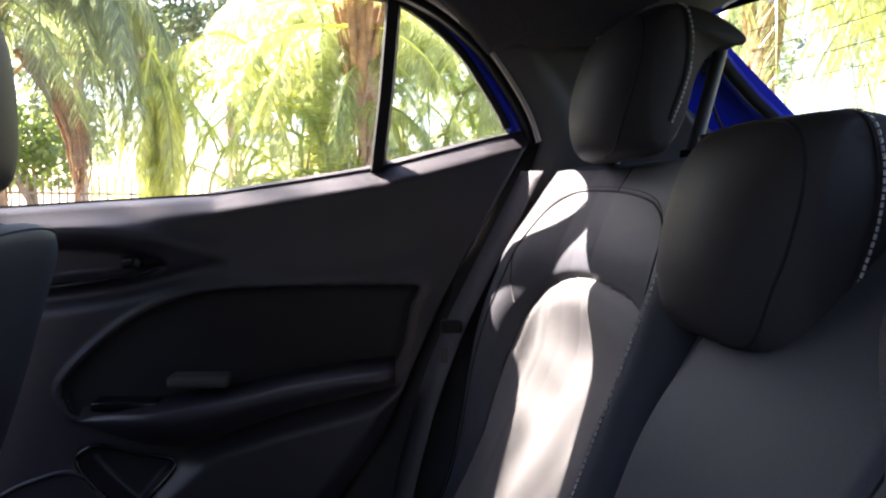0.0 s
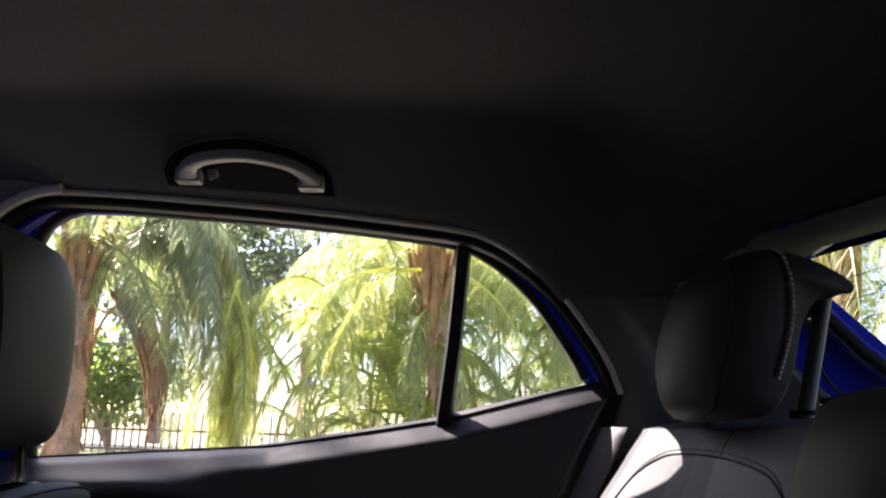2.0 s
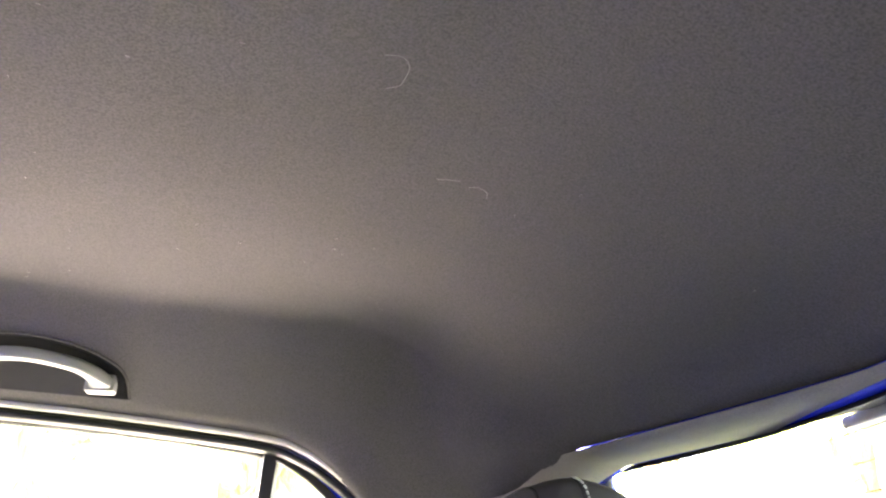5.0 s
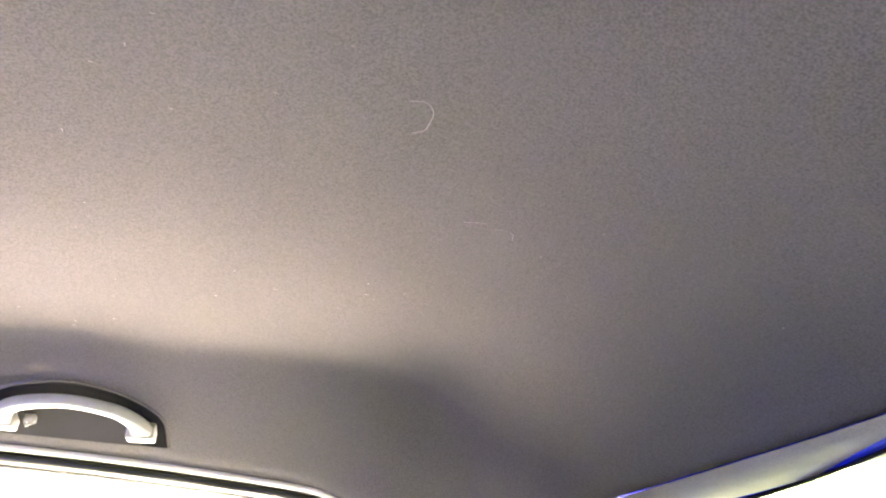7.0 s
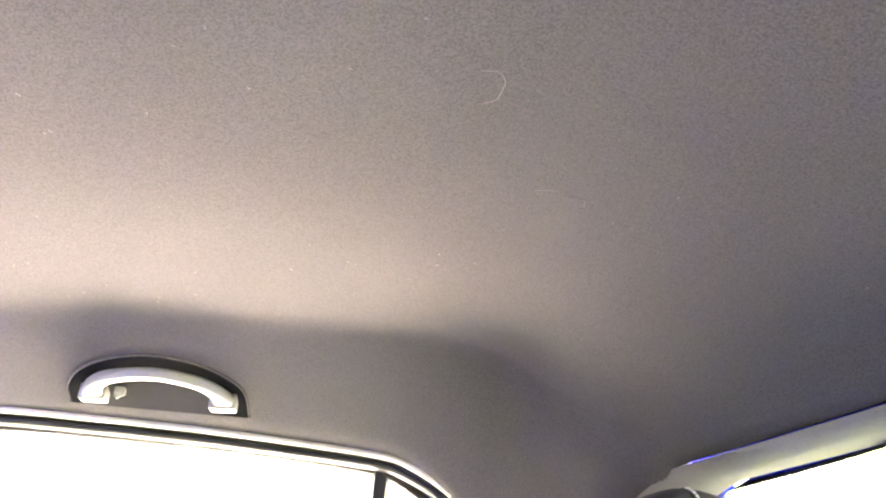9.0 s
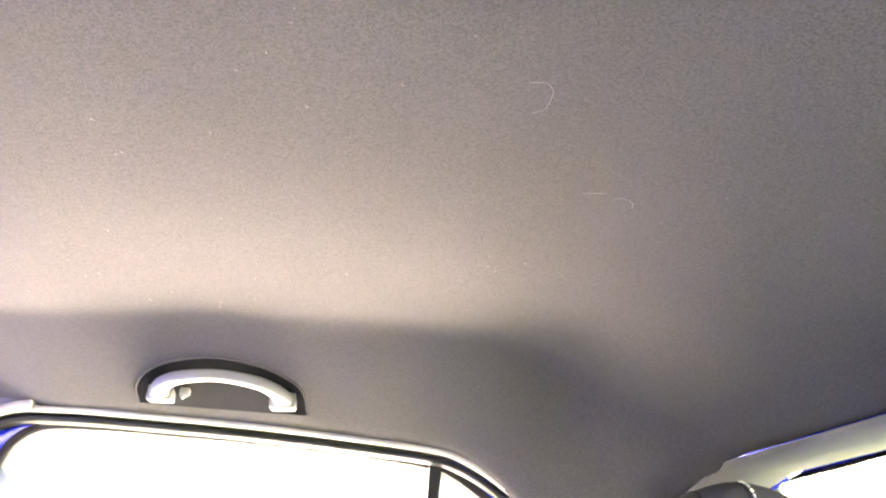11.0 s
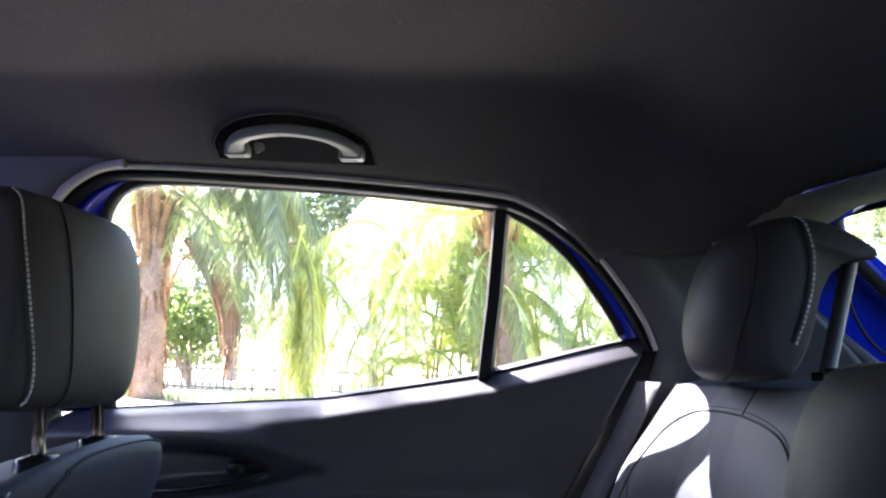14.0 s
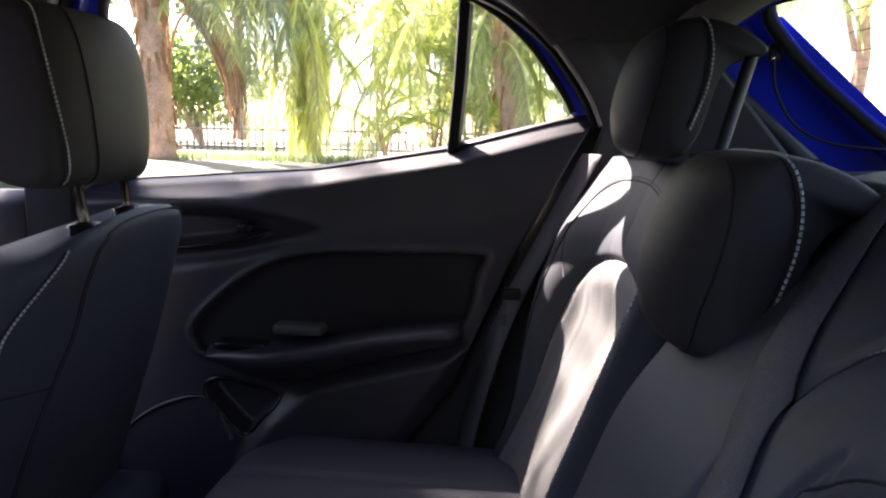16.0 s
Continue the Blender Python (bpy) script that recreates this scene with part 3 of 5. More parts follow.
# dashboard, windscreen, floor, tail
bon_v, bon_f = sheet(lambda u, v: (-1.86 - 1.15 * u, 0.20 + 1.46 * v, 1.02 - 0.10 * u - 0.22 * u ** 4 - 0.06 * (2 * v - 1) ** 4), 16, 14, (0, 0, -0.35))
tagged(obj("bonnet", bon_v, flip(bon_f), BLUE), "glossy blue painted car bonnet", "bonnet", kind="structure")
dv, df = sheet(lambda u, v: (-1.75 + 0.30 * math.sin(v * 1.57) * (0.8 + 0.2 * math.cos(6 * u)), 0.25 + 1.36 * u, 0.35 + 0.65 * math.sin(1.57 * (1 - v)) ** 0.5), 20, 14, (-0.1, 0, 0))
tagged(obj("dashboard", dv, df, PANEL), "black plastic dashboard", "dashboard", kind="structure")
wv, wf = sheet(lambda u, v: (-1.85 + 0.62 * v - 0.08 * math.sin(math.pi * u), 0.27 + 1.32 * u + (0.5 - u) * 0.16 * v, 1.0 + 0.61 * v), 8, 8)
ws = tagged(obj("windscreen", wv, wf, GLASS), "clear windscreen glass", "windscreen", kind="structure")
ws.visible_shadow = False
tagged(obj("bulkhead", *box_part((-1.95, 0.22, 0.3), (-1.80, 1.68, 1.0), 0.02), BLUE), "blue painted front bulkhead", "car body", kind="structure")
tagged(obj("floor", *box_part((-1.85, 0.22, 0.26), (0.70, 1.66, 0.30), 0.01), CARPET), "black carpet car floor", "floor", kind="structure")
tagged(obj("boot_floor", *box_part((0.25, 0.26, 0.62), (1.25, 1.62, 0.66), 0.01), CARPET), "black carpet boot floor", "floor", kind="structure")


# ---- the tailgate ----
def on_tail(y, z, out=0.0):
    d = abs(y - MID)
    return Vector((0.548 + 1.2 * (1.497 - z) + 0.06 * (1 - (d / 0.6) ** 2) + out, y, z + out * 0.8))


tail = thing("tailgate", "blue tailgate with rear window seen from inside", "tailgate", (0.7, MID, 1.0))
T_IN = [(0.0, 1.480), (0.20, 1.482), (0.38, 1.489), (0.53, 1.496), (0.595, 1.494), (0.636, 1.474), (0.660, 1.440), (0.676, 1.40), (0.684, 1.35),
        (0.67, 1.25), (0.59, 1.13), (0.50, 1.10), (0.25, 1.09), (0.0, 1.09)]
T_OUT = [(0.0, 1.500), (0.20, 1.504), (0.38, 1.516), (0.58, 1.545), (0.70, 1.54), (0.77, 1.50), (0.78, 1.45), (0.79, 1.40), (0.80, 1.33),
         (0.80, 1.20), (0.80, 1.02), (0.60, 0.95), (0.3, 0.93), (0.0, 0.93)]
half_in = round2(T_IN, 5, False)
half_out = round2(T_OUT, 5, False)
vs, fs = [], []
full_in = [(MID + a, b) for a, b in half_in] + [(MID - a, b) for a, b in reversed(half_in[1:-1])]
full_out = [(MID + a, b) for a, b in half_out] + [(MID - a, b) for a, b in reversed(half_out[1:-1])]
n = len(full_in)
for (yi, zi), (yo, zo) in zip(full_in, full_out):
    for t, o in ((0, 0.016), (0.0, 0.004), (0.08, 0.0), (0.35, -0.002), (0.7, -0.002), (1.0, 0.012)):
        vs.append(on_tail(yi + (yo - yi) * t, zi + (zo - zi) * t, o))
for i in range(n):
    j = (i + 1) % n
    for k in range(5):
        fs.append((i * 6 + k, i * 6 + k + 1, j * 6 + k + 1, j * 6 + k))
obj("frame_panel", vs, flip(fs), BLUE, tail, "glossy blue painted tailgate frame")
seal_v = [on_tail(yi + (yo - yi) * t, zi + (zo - zi) * t, o) for (yi, zi), (yo, zo) in zip(full_in, full_out)
          for t, o in ((0.05, 0.002), (0.045, -0.004), (0.0, -0.005), (-0.03, 0.003), (-0.035, 0.009))]
seal_f = [(i * 5 + k, i * 5 + k + 1, ((i + 1) % n) * 5 + k + 1, ((i + 1) % n) * 5 + k) for i in range(n) for k in range(4)]
obj("glass_seal", seal_v, flip(seal_f), BLACK, tail, "black rubber rear window seal")
gv = [on_tail(MID, 1.3, 0.008)] + [on_tail(y, z, 0.008) for y, z in full_in]
rg = obj("rear_window", gv, [(0, 1 + i, 1 + (i + 1) % n) for i in range(n)], REAR_GLASS, tail, "clear rear window glass")
rg.visible_shadow = False
for k in range(14):
    z = 1.46 - k * 0.025
    half = float(np.interp(-z, [-1.487, -1.44, -1.35, -1.13], [0.52, 0.60, 0.63, 0.58]))
    pts = [on_tail(MID + half * (2 * i / 24 - 1), z, 0.0065) for i in range(25)]
    obj("heater_wire", *tube(pts, 0.0006, 4), SEAM, rg, "thin dark heater wire")
hk = on_tail(1.612, 1.440, -0.012)
obj("stop_buffer", *join(box_part(hk + Vector((-0.004, -0.009, -0.016)), hk + Vector((0.02, 0.009, 0.014)), 0.005), tube([hk + Vector((0.0, 0, 0.004)), hk + Vector((-0.010, -0.006, 0.005))], 0.006, 10)), BLACK, tail, "small black rubber stop buffer")
cable = smooth_line([(0.582, 1.57, 1.415), (0.60, 1.60, 1.36), (0.64, 1.61, 1.30), (0.70, 1.59, 1.265), (0.78, 1.53, 1.255)], 8)
obj("trim_cable", *tube(cable, 0.003, 6), BLACK, tail, "thin black cable")
obj("clip", *box_part((0.662, 0.93, 1.474), (0.70, 1.10, 1.488), 0.004), RIM, tail, "pale trim clip on the upper edge")
# lower lid trim and outer skin to close the tail
obj("lower_trim", *box_part((0.98, 0.26, 0.55), (1.20, 1.62, 0.96), 0.02), TRIM, tail, "dark grey tailgate trim")
settle(tail)

# lining lip over the tailgate and the tail opening's seals
lip = []
header = []
for k in range(41):
    y = MID + 0.64 * (2 * k / 40 - 1)
    d = math.hypot(y - MID, 0.06) - 0.06
    x0 = 0.603 - 0.43 * d
    z0 = min(1.493, liner_z(0.60, y))
    wide = 0.088
    lip.append([(x0 - 0.004, y, z0 + 0.004), (x0 + 0.006, y, z0 - 0.004), (x0 + 0.5 * wide, y, z0 - 0.006), (x0 + wide, y, z0 - 0.009), (x0 + wide + 0.004, y, z0 + 0.006)])
    back = on_tail(y, 1.475 + 0.03 * min(1, abs(y - MID) / 0.5), 0.03)
    header.append([(x0 + wide - 0.002, y, z0 - 0.006), (x0 + wide + 0.02, y, z0 - 0.002), (back.x, y, back.z), (back.x + 0.02, y, back.z + 0.03), (x0, y, z0 + 0.04)])
vs = [p for r in lip for p in r]
fs = [(i * 5 + k, i * 5 + k + 1, (i + 1) * 5 + k + 1, (i + 1) * 5 + k) for i in range(40) for k in range(4)]
hv = [p for r in header for p in r]
tagged(obj("tail_header", hv, fs, BLUE), "blue painted steel over the tailgate opening", "car body", kind="structure")
tagged(obj("rear_lining_edge", vs, fs, LIT_EDGE), "flat rear edge of the roof lining, window light put into its pale beige grey", "trim", kind="structure")
for sign in (1, -1):
    sv, sf = tube(smooth_line([(0.445, 1.580, 1.450), (0.470, 1.59, 1.405), (0.530, 1.595, 1.345), (0.620, 1.595, 1.265), (0.74, 1.59, 1.15), (0.92, 1.58, 0.98)], 6), 0.019, 10)
    if sign < 0:
        sv, sf = mirror(sv), flip(sf)
    tagged(obj("tail_opening_seal", sv, sf, BLACK), "thick black rubber tail opening seal", "seal", kind="structure", group="tail opening seals")
    qv, qf = sheet(lambda u, v: (0.42 + 0.55 * u * (1 - 0.2 * v), 1.59 - 0.02 * u + 0.02 * v, 1.0 + (0.45 - 0.45 * u) * (1 - v) + 0.0), 10, 10, (0, 0.02, 0))
    if sign < 0:
        qv, qf = mirror(qv), flip(qf)
    tagged(obj("boot_side_trim", qv, flip(qf), TRIM), "dark grey boot side trim", "trim", kind="structure", group="boot side trims")
    bv, bf = box_part((0.2, 1.58, 0.62), (1.2, 1.62, 1.02), 0.02)
    if sign < 0:
        bv, bf = mirror(bv), flip(bf)
    tagged(obj("boot_wall", bv, bf, TRIM), "dark grey boot side wall", "wall", kind="structure", group="boot walls")


# ---- wheels ----
def lathe(profile, centre, n=36):
    """A ring of revolution about the y axis from (radius, y) pairs."""
    m = len(profile)
    vs = [Vector(centre) + Vector((r * math.cos(2 * math.pi * k / n), y, r * math.sin(2 * math.pi * k / n))) for k in range(n) for r, y in profile]
    fs = [(k * m + j, k * m + (j + 1) % m, ((k + 1) % n) * m + (j + 1) % m, ((k + 1) % n) * m + j) for k in range(n) for j in range(m)]
    return vs, fs


for x in (-2.20, 0.42):
    for side in (1, -1):
        y = MID + side * 0.70
        wheel = thing("wheel", "black rubber tyre on a grey alloy rim", "wheel", (x, y, 0.0), group="wheels of the car")
        tyre = [(0.20, -0.085), (0.25, -0.10), (0.295, -0.09), (0.31, -0.06), (0.31, 0.06), (0.295, 0.09), (0.25, 0.10), (0.20, 0.085)]
        obj("tyre", *lathe(tyre, (x, y, 0.31)), BLACK, wheel, "black rubber tyre")
        o = side * 0.06
        parts = [lathe([(0.205, o - 0.02), (0.205, o + 0.02), (0.185, o + 0.015), (0.185, o - 0.015)], (x, y, 0.31)),
                 lathe([(0.05, o - 0.02), (0.05, o + 0.02), (0.002, o + 0.025), (0.002, o - 0.02)], (x, y, 0.31))]
        for k in range(5):
            a = 2 * math.pi * k / 5
            d = Vector((math.cos(a), 0, math.sin(a)))
            c = Vector((x, y + o, 0.31))
            parts.append(tube([c + d * 0.04, c + d * 0.19], [0.024, 0.018], 6))
        obj("rim", *join(*parts), CHROME, wheel, "grey alloy rim")
        settle(wheel)


# ---- seats ----
def back_plane(z):
    return 0.343 + 0.36 * (z - 1.196)


R_INSERT = round2([(1.475, 0.50), (1.478, 0.80), (1.474, 0.95), (1.462, 1.015), (1.43, 1.052), (1.36, 1.068), (1.25, 1.066), (1.15, 1.058),
                   (1.10, 1.035), (1.083, 0.98), (1.08, 0.80), (1.08, 0.50)], 4)
ARCH = [(1.525, 0.62), (1.515, 0.90), (1.505, 1.06), (1.50, 1.12), (1.488, 1.165), (1.46, 1.190), (1.42, 1.198), (1.318, 1.196), (1.20, 1.187),
        (1.13, 1.172), (1.085, 1.14), (1.065, 1.06), (1.06, 0.90), (1.06, 0.62)]


def back_x(y, z, mirrored=False):
    """Front face of the rear backrest."""
    if mirrored:
        y = 1.80 - y
    x = back_plane(z)
    x -= float(np.interp(y, [1.0, 1.33, 1.385, 1.425, 1.455, 1.485, 1.515, 1.545, 1.585], [0, 0, 0.014, 0.030, 0.050, 0.072, 0.090, 0.092, 0.070])) * (1 - 0.55 * float(step01((1.02 - z) / 0.34)) - 0.35 * float(step01((z - 1.08) / 0.14)))
    x -= 0.010 * math.exp(-((y - 1.035) / 0.03) ** 2)
    s = poly_sd(y, z, R_INSERT)
    x -= 0.012 * float(step01((0.004 - s) / 0.05))
    x += 0.009 * math.exp(-(s / 0.007) ** 2)
    x += 0.012 * float(step01((z - 1.19) / 0.06))
    between = float(step01((y - 1.04) / 0.05)) * float(step01((1.50 - y) / 0.06))
    x += 0.048 * float(step01((1.12 - z) / 0.18)) * (1 - 0.55 * float(step01((0.98 - z) / 0.26))) * between      # hollow between the bolsters
    return x


def backrest(y0, y1, front):
    def f(u, v):
        y = y0 + (y1 - y0) * u
        e = min(u, 1 - u) * (y1 - y0)
        edge = 0.035 * (1 - math.sqrt(max(0, 1 - (1 - min(1, e / 0.03)) ** 2)))
        if v < 0.8:
            z = 0.56 + (1.232 - 0.56) * v / 0.8
            return (front(y, z) + edge, y, z)
        t = (v - 0.8) / 0.2
        x0 = front(y, 1.232) + edge
        return (x0 + 0.13 * t, y, 1.232 + 0.014 * math.sin(math.pi * min(1, t * 1.6) / 2) * (1 - 0.3 * t) - edge * 0.3)
    return sheet(f, int((y1 - y0) * 400), 230, (0.10, 0, -0.02))


def seat_line(pts, front, lift=0.0012):
    return [Vector((front(y, z) - lift, y, z)) for y, z in pts]


right_back = thing("split_bench", "dark grey leather rear seat backrest with raised padded insert", "car seat", (0.25, 1.3, 0.56), group="rear backrests")
bv, bf = backrest(1.000, 1.598, back_x)
front_faces, pad_faces = [], []
for q in bf:
    c = sum((bv[a] for a in q), Vector()) / len(q)
    pad = len(q) == 4 and c.z < 1.075 and c.x < back_x(c.y, c.z) + 0.01 and poly_sd(c.y, c.z, R_INSERT) < 0
    (pad_faces if pad else front_faces).append(q)


obj("cover", *kept(bv, front_faces), LEATHER, right_back, "grey leather seat cover")
obj("insert", *kept(bv, pad_faces), INSERT, right_back, "grey perforated leather insert")
obj("insert_seam", *tube(seat_line([p for p in resample(R_INSERT, 120) if p[1] > 0.57], back_x, -0.001), 0.0016, 5), SEAM, right_back)
arch_pts = seat_line([(p.x, p.y) for p in smooth_line([(a, b, 0) for a, b in ARCH], 6)], back_x, 0.0005)
obj("arch_seam", *tube(arch_pts, 0.0016, 5), SEAM, right_back, "dark top seam")
obj("arch_stitching", *stitches(seat_line([(p.x, p.y + 0.006) for p in smooth_line([(a, b, 0) for a, b in ARCH[3:11]], 6)], back_x, 0.001), r=0.0006), SEAM, right_back)
edge_pts = seat_line([(1.030, 0.58 + 0.62 * k / 40) for k in range(41)], back_x, 0.0015)
obj("inner_edge_stitching", *stitches(edge_pts, 0.0075, 0.0048, 0.0011), THREAD, right_back, "pale double stitching")
obj("outer_seam", *tube(seat_line([(1.552, 0.58 + 0.655 * k / 40) for k in range(41)], back_x, 0.0003), 0.0018, 5), SEAM, right_back)
obj("short_seam", *tube(seat_line([(1.503, 1.093), (1.488, 1.05), (1.476, 1.015)], back_x, 0.0003), 0.0014, 5), SEAM, right_back)
obj("top_seam", *tube(seat_line([(1.318, 1.196), (1.319, 1.215), (1.320, 1.231)], back_x, 0.0003), 0.0014, 5), SEAM, right_back)
settle(right_back)


NEAR_PAD = round2([(0.57, 0.5), (0.573, 1.03), (0.56, 1.07), (0.52, 1.09), (0.43, 1.098), (0.28, 1.09), (0.26, 0.5)], 4)


def left_x(y, z):
    """Front face of the wider, left backrest: a plain middle place and the left seat."""
    x = back_plane(z) + 0.008
    over = z - 1.0
    lean = 0.0 if over < -0.08 else over if over > 0.08 else (over + 0.08) ** 2 / 0.32
    x += 0.55 * lean * float(step01((1.0 - y) / 0.02))
    x -= 0.006 * float(step01((0.68 - y) / 0.05)) * float(step01((1.18 - z) / 0.03))
    s = poly_sd(y, z, [(0.672, 0.5), (0.677, 1.06), (0.668, 1.105), (0.635, 1.135), (0.54, 1.155), (0.28, 1.165), (0.24, 0.5)])
    x += 0.006 * math.exp(-(s / 0.008) ** 2)
    s = poly_sd(y, z, NEAR_PAD)
    x -= 0.010 * float(step01((0.004 - s) / 0.04))
    x += 0.006 * math.exp(-(s / 0.006) ** 2)
    return x


left_back = thing("split_bench", "dark grey leather wide rear backrest with plain middle place", "car seat", (0.25, 0.62, 0.56), group="rear backrests")
obj("cover", *backrest(0.27, 0.994, left_x), LEATHER, left_back, "dark grey leather seat cover")
near_arch = [(p.x, p.y) for p in smooth_line([(0.672, 0.80, 0), (0.677, 1.02, 0), (0.674, 1.070, 0), (0.660, 1.110, 0), (0.625, 1.137, 0), (0.54, 1.155, 0), (0.36, 1.165, 0)], 6)]
obj("arch_seam", *tube(seat_line(near_arch, left_x, 0.0003), 0.0016, 5), SEAM, left_back)
obj("arch_stitching", *stitches(seat_line([(a - 0.003, b + 0.004) for a, b in near_arch[18:]], left_x, 0.001), 0.006, 0.0042, 0.0008), THREAD, left_back, "pale stitching")
obj("insert_seam", *tube(seat_line(round2([(0.57, 0.9), (0.573, 1.03), (0.56, 1.07), (0.52, 1.09), (0.43, 1.098), (0.34, 1.095)], 6, False), left_x, 0.0003), 0.0016, 5), SEAM, left_back)
settle(left_back)

# cushion
cushion = thing("rear_seat_cushion", "dark blue grey leather rear seat cushion with stitched seams", "car seat", (-0.1, 0.93, 0.40))


def cushion_z(x, y):
    e = min(y - 0.28, 1.575 - y)
    z = 0.652 - 0.02 * step01((x + 0.1) / 0.35) * 0 + 0.012 * math.exp(-((y - 1.32) / 0.14) ** 4)
    z -= 0.006 * math.exp(-((y - 1.335) / 0.006) ** 2) * (x > -0.36)
    z -= 0.05 * (1 - math.sqrt(max(0, 1 - (1 - min(1, e / 0.06)) ** 2)))
    return z


def cushion_f(u, v):
    y = 0.28 + 1.295 * v
    e = min(y - 0.28, 1.575 - y)
    xf = -0.405 + 0.16 * (1 - math.sqrt(max(0, 1 - (1 - min(1, e / 0.20)) ** 2)))
    if u < 0.3:
        t = u / 0.3
        a = t * math.pi / 2
        return (xf + 0.06 * (1 - math.sin(a)) * 0 + 0.05 * (1 - math.sin(a)) - 0.0 + 0.05 * (1 - math.cos(a)) , y, 0.44 + (cushion_z(xf + 0.1, y) - 0.44) * math.sin(a))
    t = (u - 0.3) / 0.7
    x = xf + 0.05 + (0.22 - xf - 0.05) * t
    return (x, y, cushion_z(x, y))


cv, cf = sheet(cushion_f, 60, 110, (0, 0, -0.12))
obj("cover", cv, flip(cf), LEATHER, cushion, "dark blue grey leather cover")
obj("seam", *tube([(x, 1.335, cushion_z(x, 1.335) + 0.001) for x in np.linspace(-0.33, 0.15, 40)], 0.0016, 5), SEAM, cushion)
settle(cushion)
tagged(obj("seat_base", *box_part((-0.33, 0.28, 0.29), (0.35, 1.58, 0.56), 0.02), CARPET), "black carpeted rear seat base", "seat base", kind="structure")

# headrests
PROFILE = [(0.300, 1.245), (0.283, 1.265), (0.277, 1.308), (0.287, 1.36), (0.307, 1.406), (0.338, 1.431), (0.386, 1.436), (0.428, 1.426), (0.460, 1.408),
           (0.473, 1.396), (0.468, 1.387), (0.442, 1.386), (0.420, 1.369), (0.404, 1.335), (0.392, 1.285), (0.372, 1.247), (0.330, 1.238)]


def headrest(profile, y0, half, dx, dz, label, posts, group, stitch_y=None, sweep=0.0, flipx=False):
    prof = [(p.x, p.y) for p in smooth_line([(a, b, 0) for a, b in profile], 4, True)]
    cx = sum(p[0] for p in prof) / len(prof)
    cz = sum(p[1] for p in prof) / len(prof)
    root = thing("headrest", label, "headrest", (cx + dx, y0, min(p[1] for p in prof) + dz), group=group)
    ws = [math.sin(math.pi / 2 * t / 14) for t in range(-14, 15)]

    def ring(w):
        s = 0.80 + 0.20 * (1 - abs(w) ** 5) ** 0.5
        f = s - sweep * abs(w) ** 2.4
        return [Vector((cx + dx + (a - cx) * (f if (a < cx) != flipx else (s if flipx else 0.62 + 0.38 * s)), y0 + half * w, cz + dz + (b - cz) * (0.5 * s + 0.5 * min(1, s + 0.08)))) for a, b in prof]
    vs = [p for w in ws for p in ring(w)]
    m = len(prof)
    fs = [(i * m + k, i * m + (k + 1) % m, (i + 1) * m + (k + 1) % m, (i + 1) * m + k) for i in range(len(ws) - 1) for k in range(m)]
    for i, c in ((0, True), (len(ws) - 1, False)):
        f = tuple(range(i * m, (i + 1) * m))
        fs.append(tuple(reversed(f)) if c else f)
    pad = obj("pad", vs, fs, DARKLEATHER, root, "dark grey leather pad")
    return root, (vs, fs), prof




def rear_headrest(y0, dx, dz, half, label, k=1.0):
    shape = [(0.362 + (a - 0.362) * k, 1.345 + (b - 1.345) * k) for a, b in PROFILE]
    root, hull, prof = headrest(shape, y0, half, dx, dz, label, True, "rear headrests", sweep=0.52)
    pad = root.children[0]
    seam = smooth_line([(0.337, 0, 1.45), (0.338, 0, 1.41), (0.335, 0, 1.37), (0.326, 0, 1.325), (0.316, 0, 1.285), (0.312, 0, 1.25), (0.312, 0, 1.23)], 8)
    thread = smooth_line([(0.380, 0, 1.440), (0.392, 0, 1.415), (0.397, 0, 1.385), (0.394, 0, 1.348), (0.384, 0, 1.312), (0.374, 0, 1.285)], 10)
    for side in (-1, 1):
        way = (0, -side, 0)
        obj("pad_seam", *tube(cast(*hull, [p + Vector((dx, y0, dz)) for p in seam], way), 0.0015, 5), SEAM, pad)
        st = cast(*hull, [p + Vector((dx, y0, dz)) for p in thread], way)
        obj("side_seam", *tube([p + Vector((-0.005, 0, 0)) for p in st], 0.0010, 5), SEAM, pad)
        obj("side_stitching", *stitches([p + Vector((0, side * 0.001, 0)) for p in st], 0.0064, 0.0046, 0.0015), THREAD, pad, "pale stitching")
    across = [(0.384 + dx, y0 + half * w / 24, 1.5 + dz) for w in range(-21, 22)]
    obj("top_stitching", *stitches(cast(*hull, across, (0, 0, -1)), 0.0064, 0.0046, 0.0012), THREAD, pad, "pale stitching")
    front_across = [(0.337 + dx, y0 + half * w / 24, 1.5 + dz) for w in range(-21, 22)]
    obj("front_seam", *tube(cast(*hull, front_across, (0, 0, -1)), 0.0013, 5), SEAM, pad)
    for s, foot in ((-0.050, 0.430), (0.095, 0.362)):
        obj("post", *tube([(foot + 0.040 + dx, y0 + s, 1.41 + dz), (foot + 0.036 + dx, y0 + s, 1.385 + dz), (foot, y0 + s, 1.238)], 0.0095, 12), POST, root, "dark grey headrest post")
        obj("post_guide", *tube([(foot, y0 + s, 1.240), (foot, y0 + s, 1.253)], 0.015, 12), GLOSSY, root, "black post guide")
    settle(root)
    return root


rear_headrest(1.325, 0.0, 0.0, 0.125, "raised dark grey leather rear headrest on black posts")
rear_headrest(0.955, 0.010, -0.182, 0.122, "lowered dark grey leather middle rear headrest", 1.05)

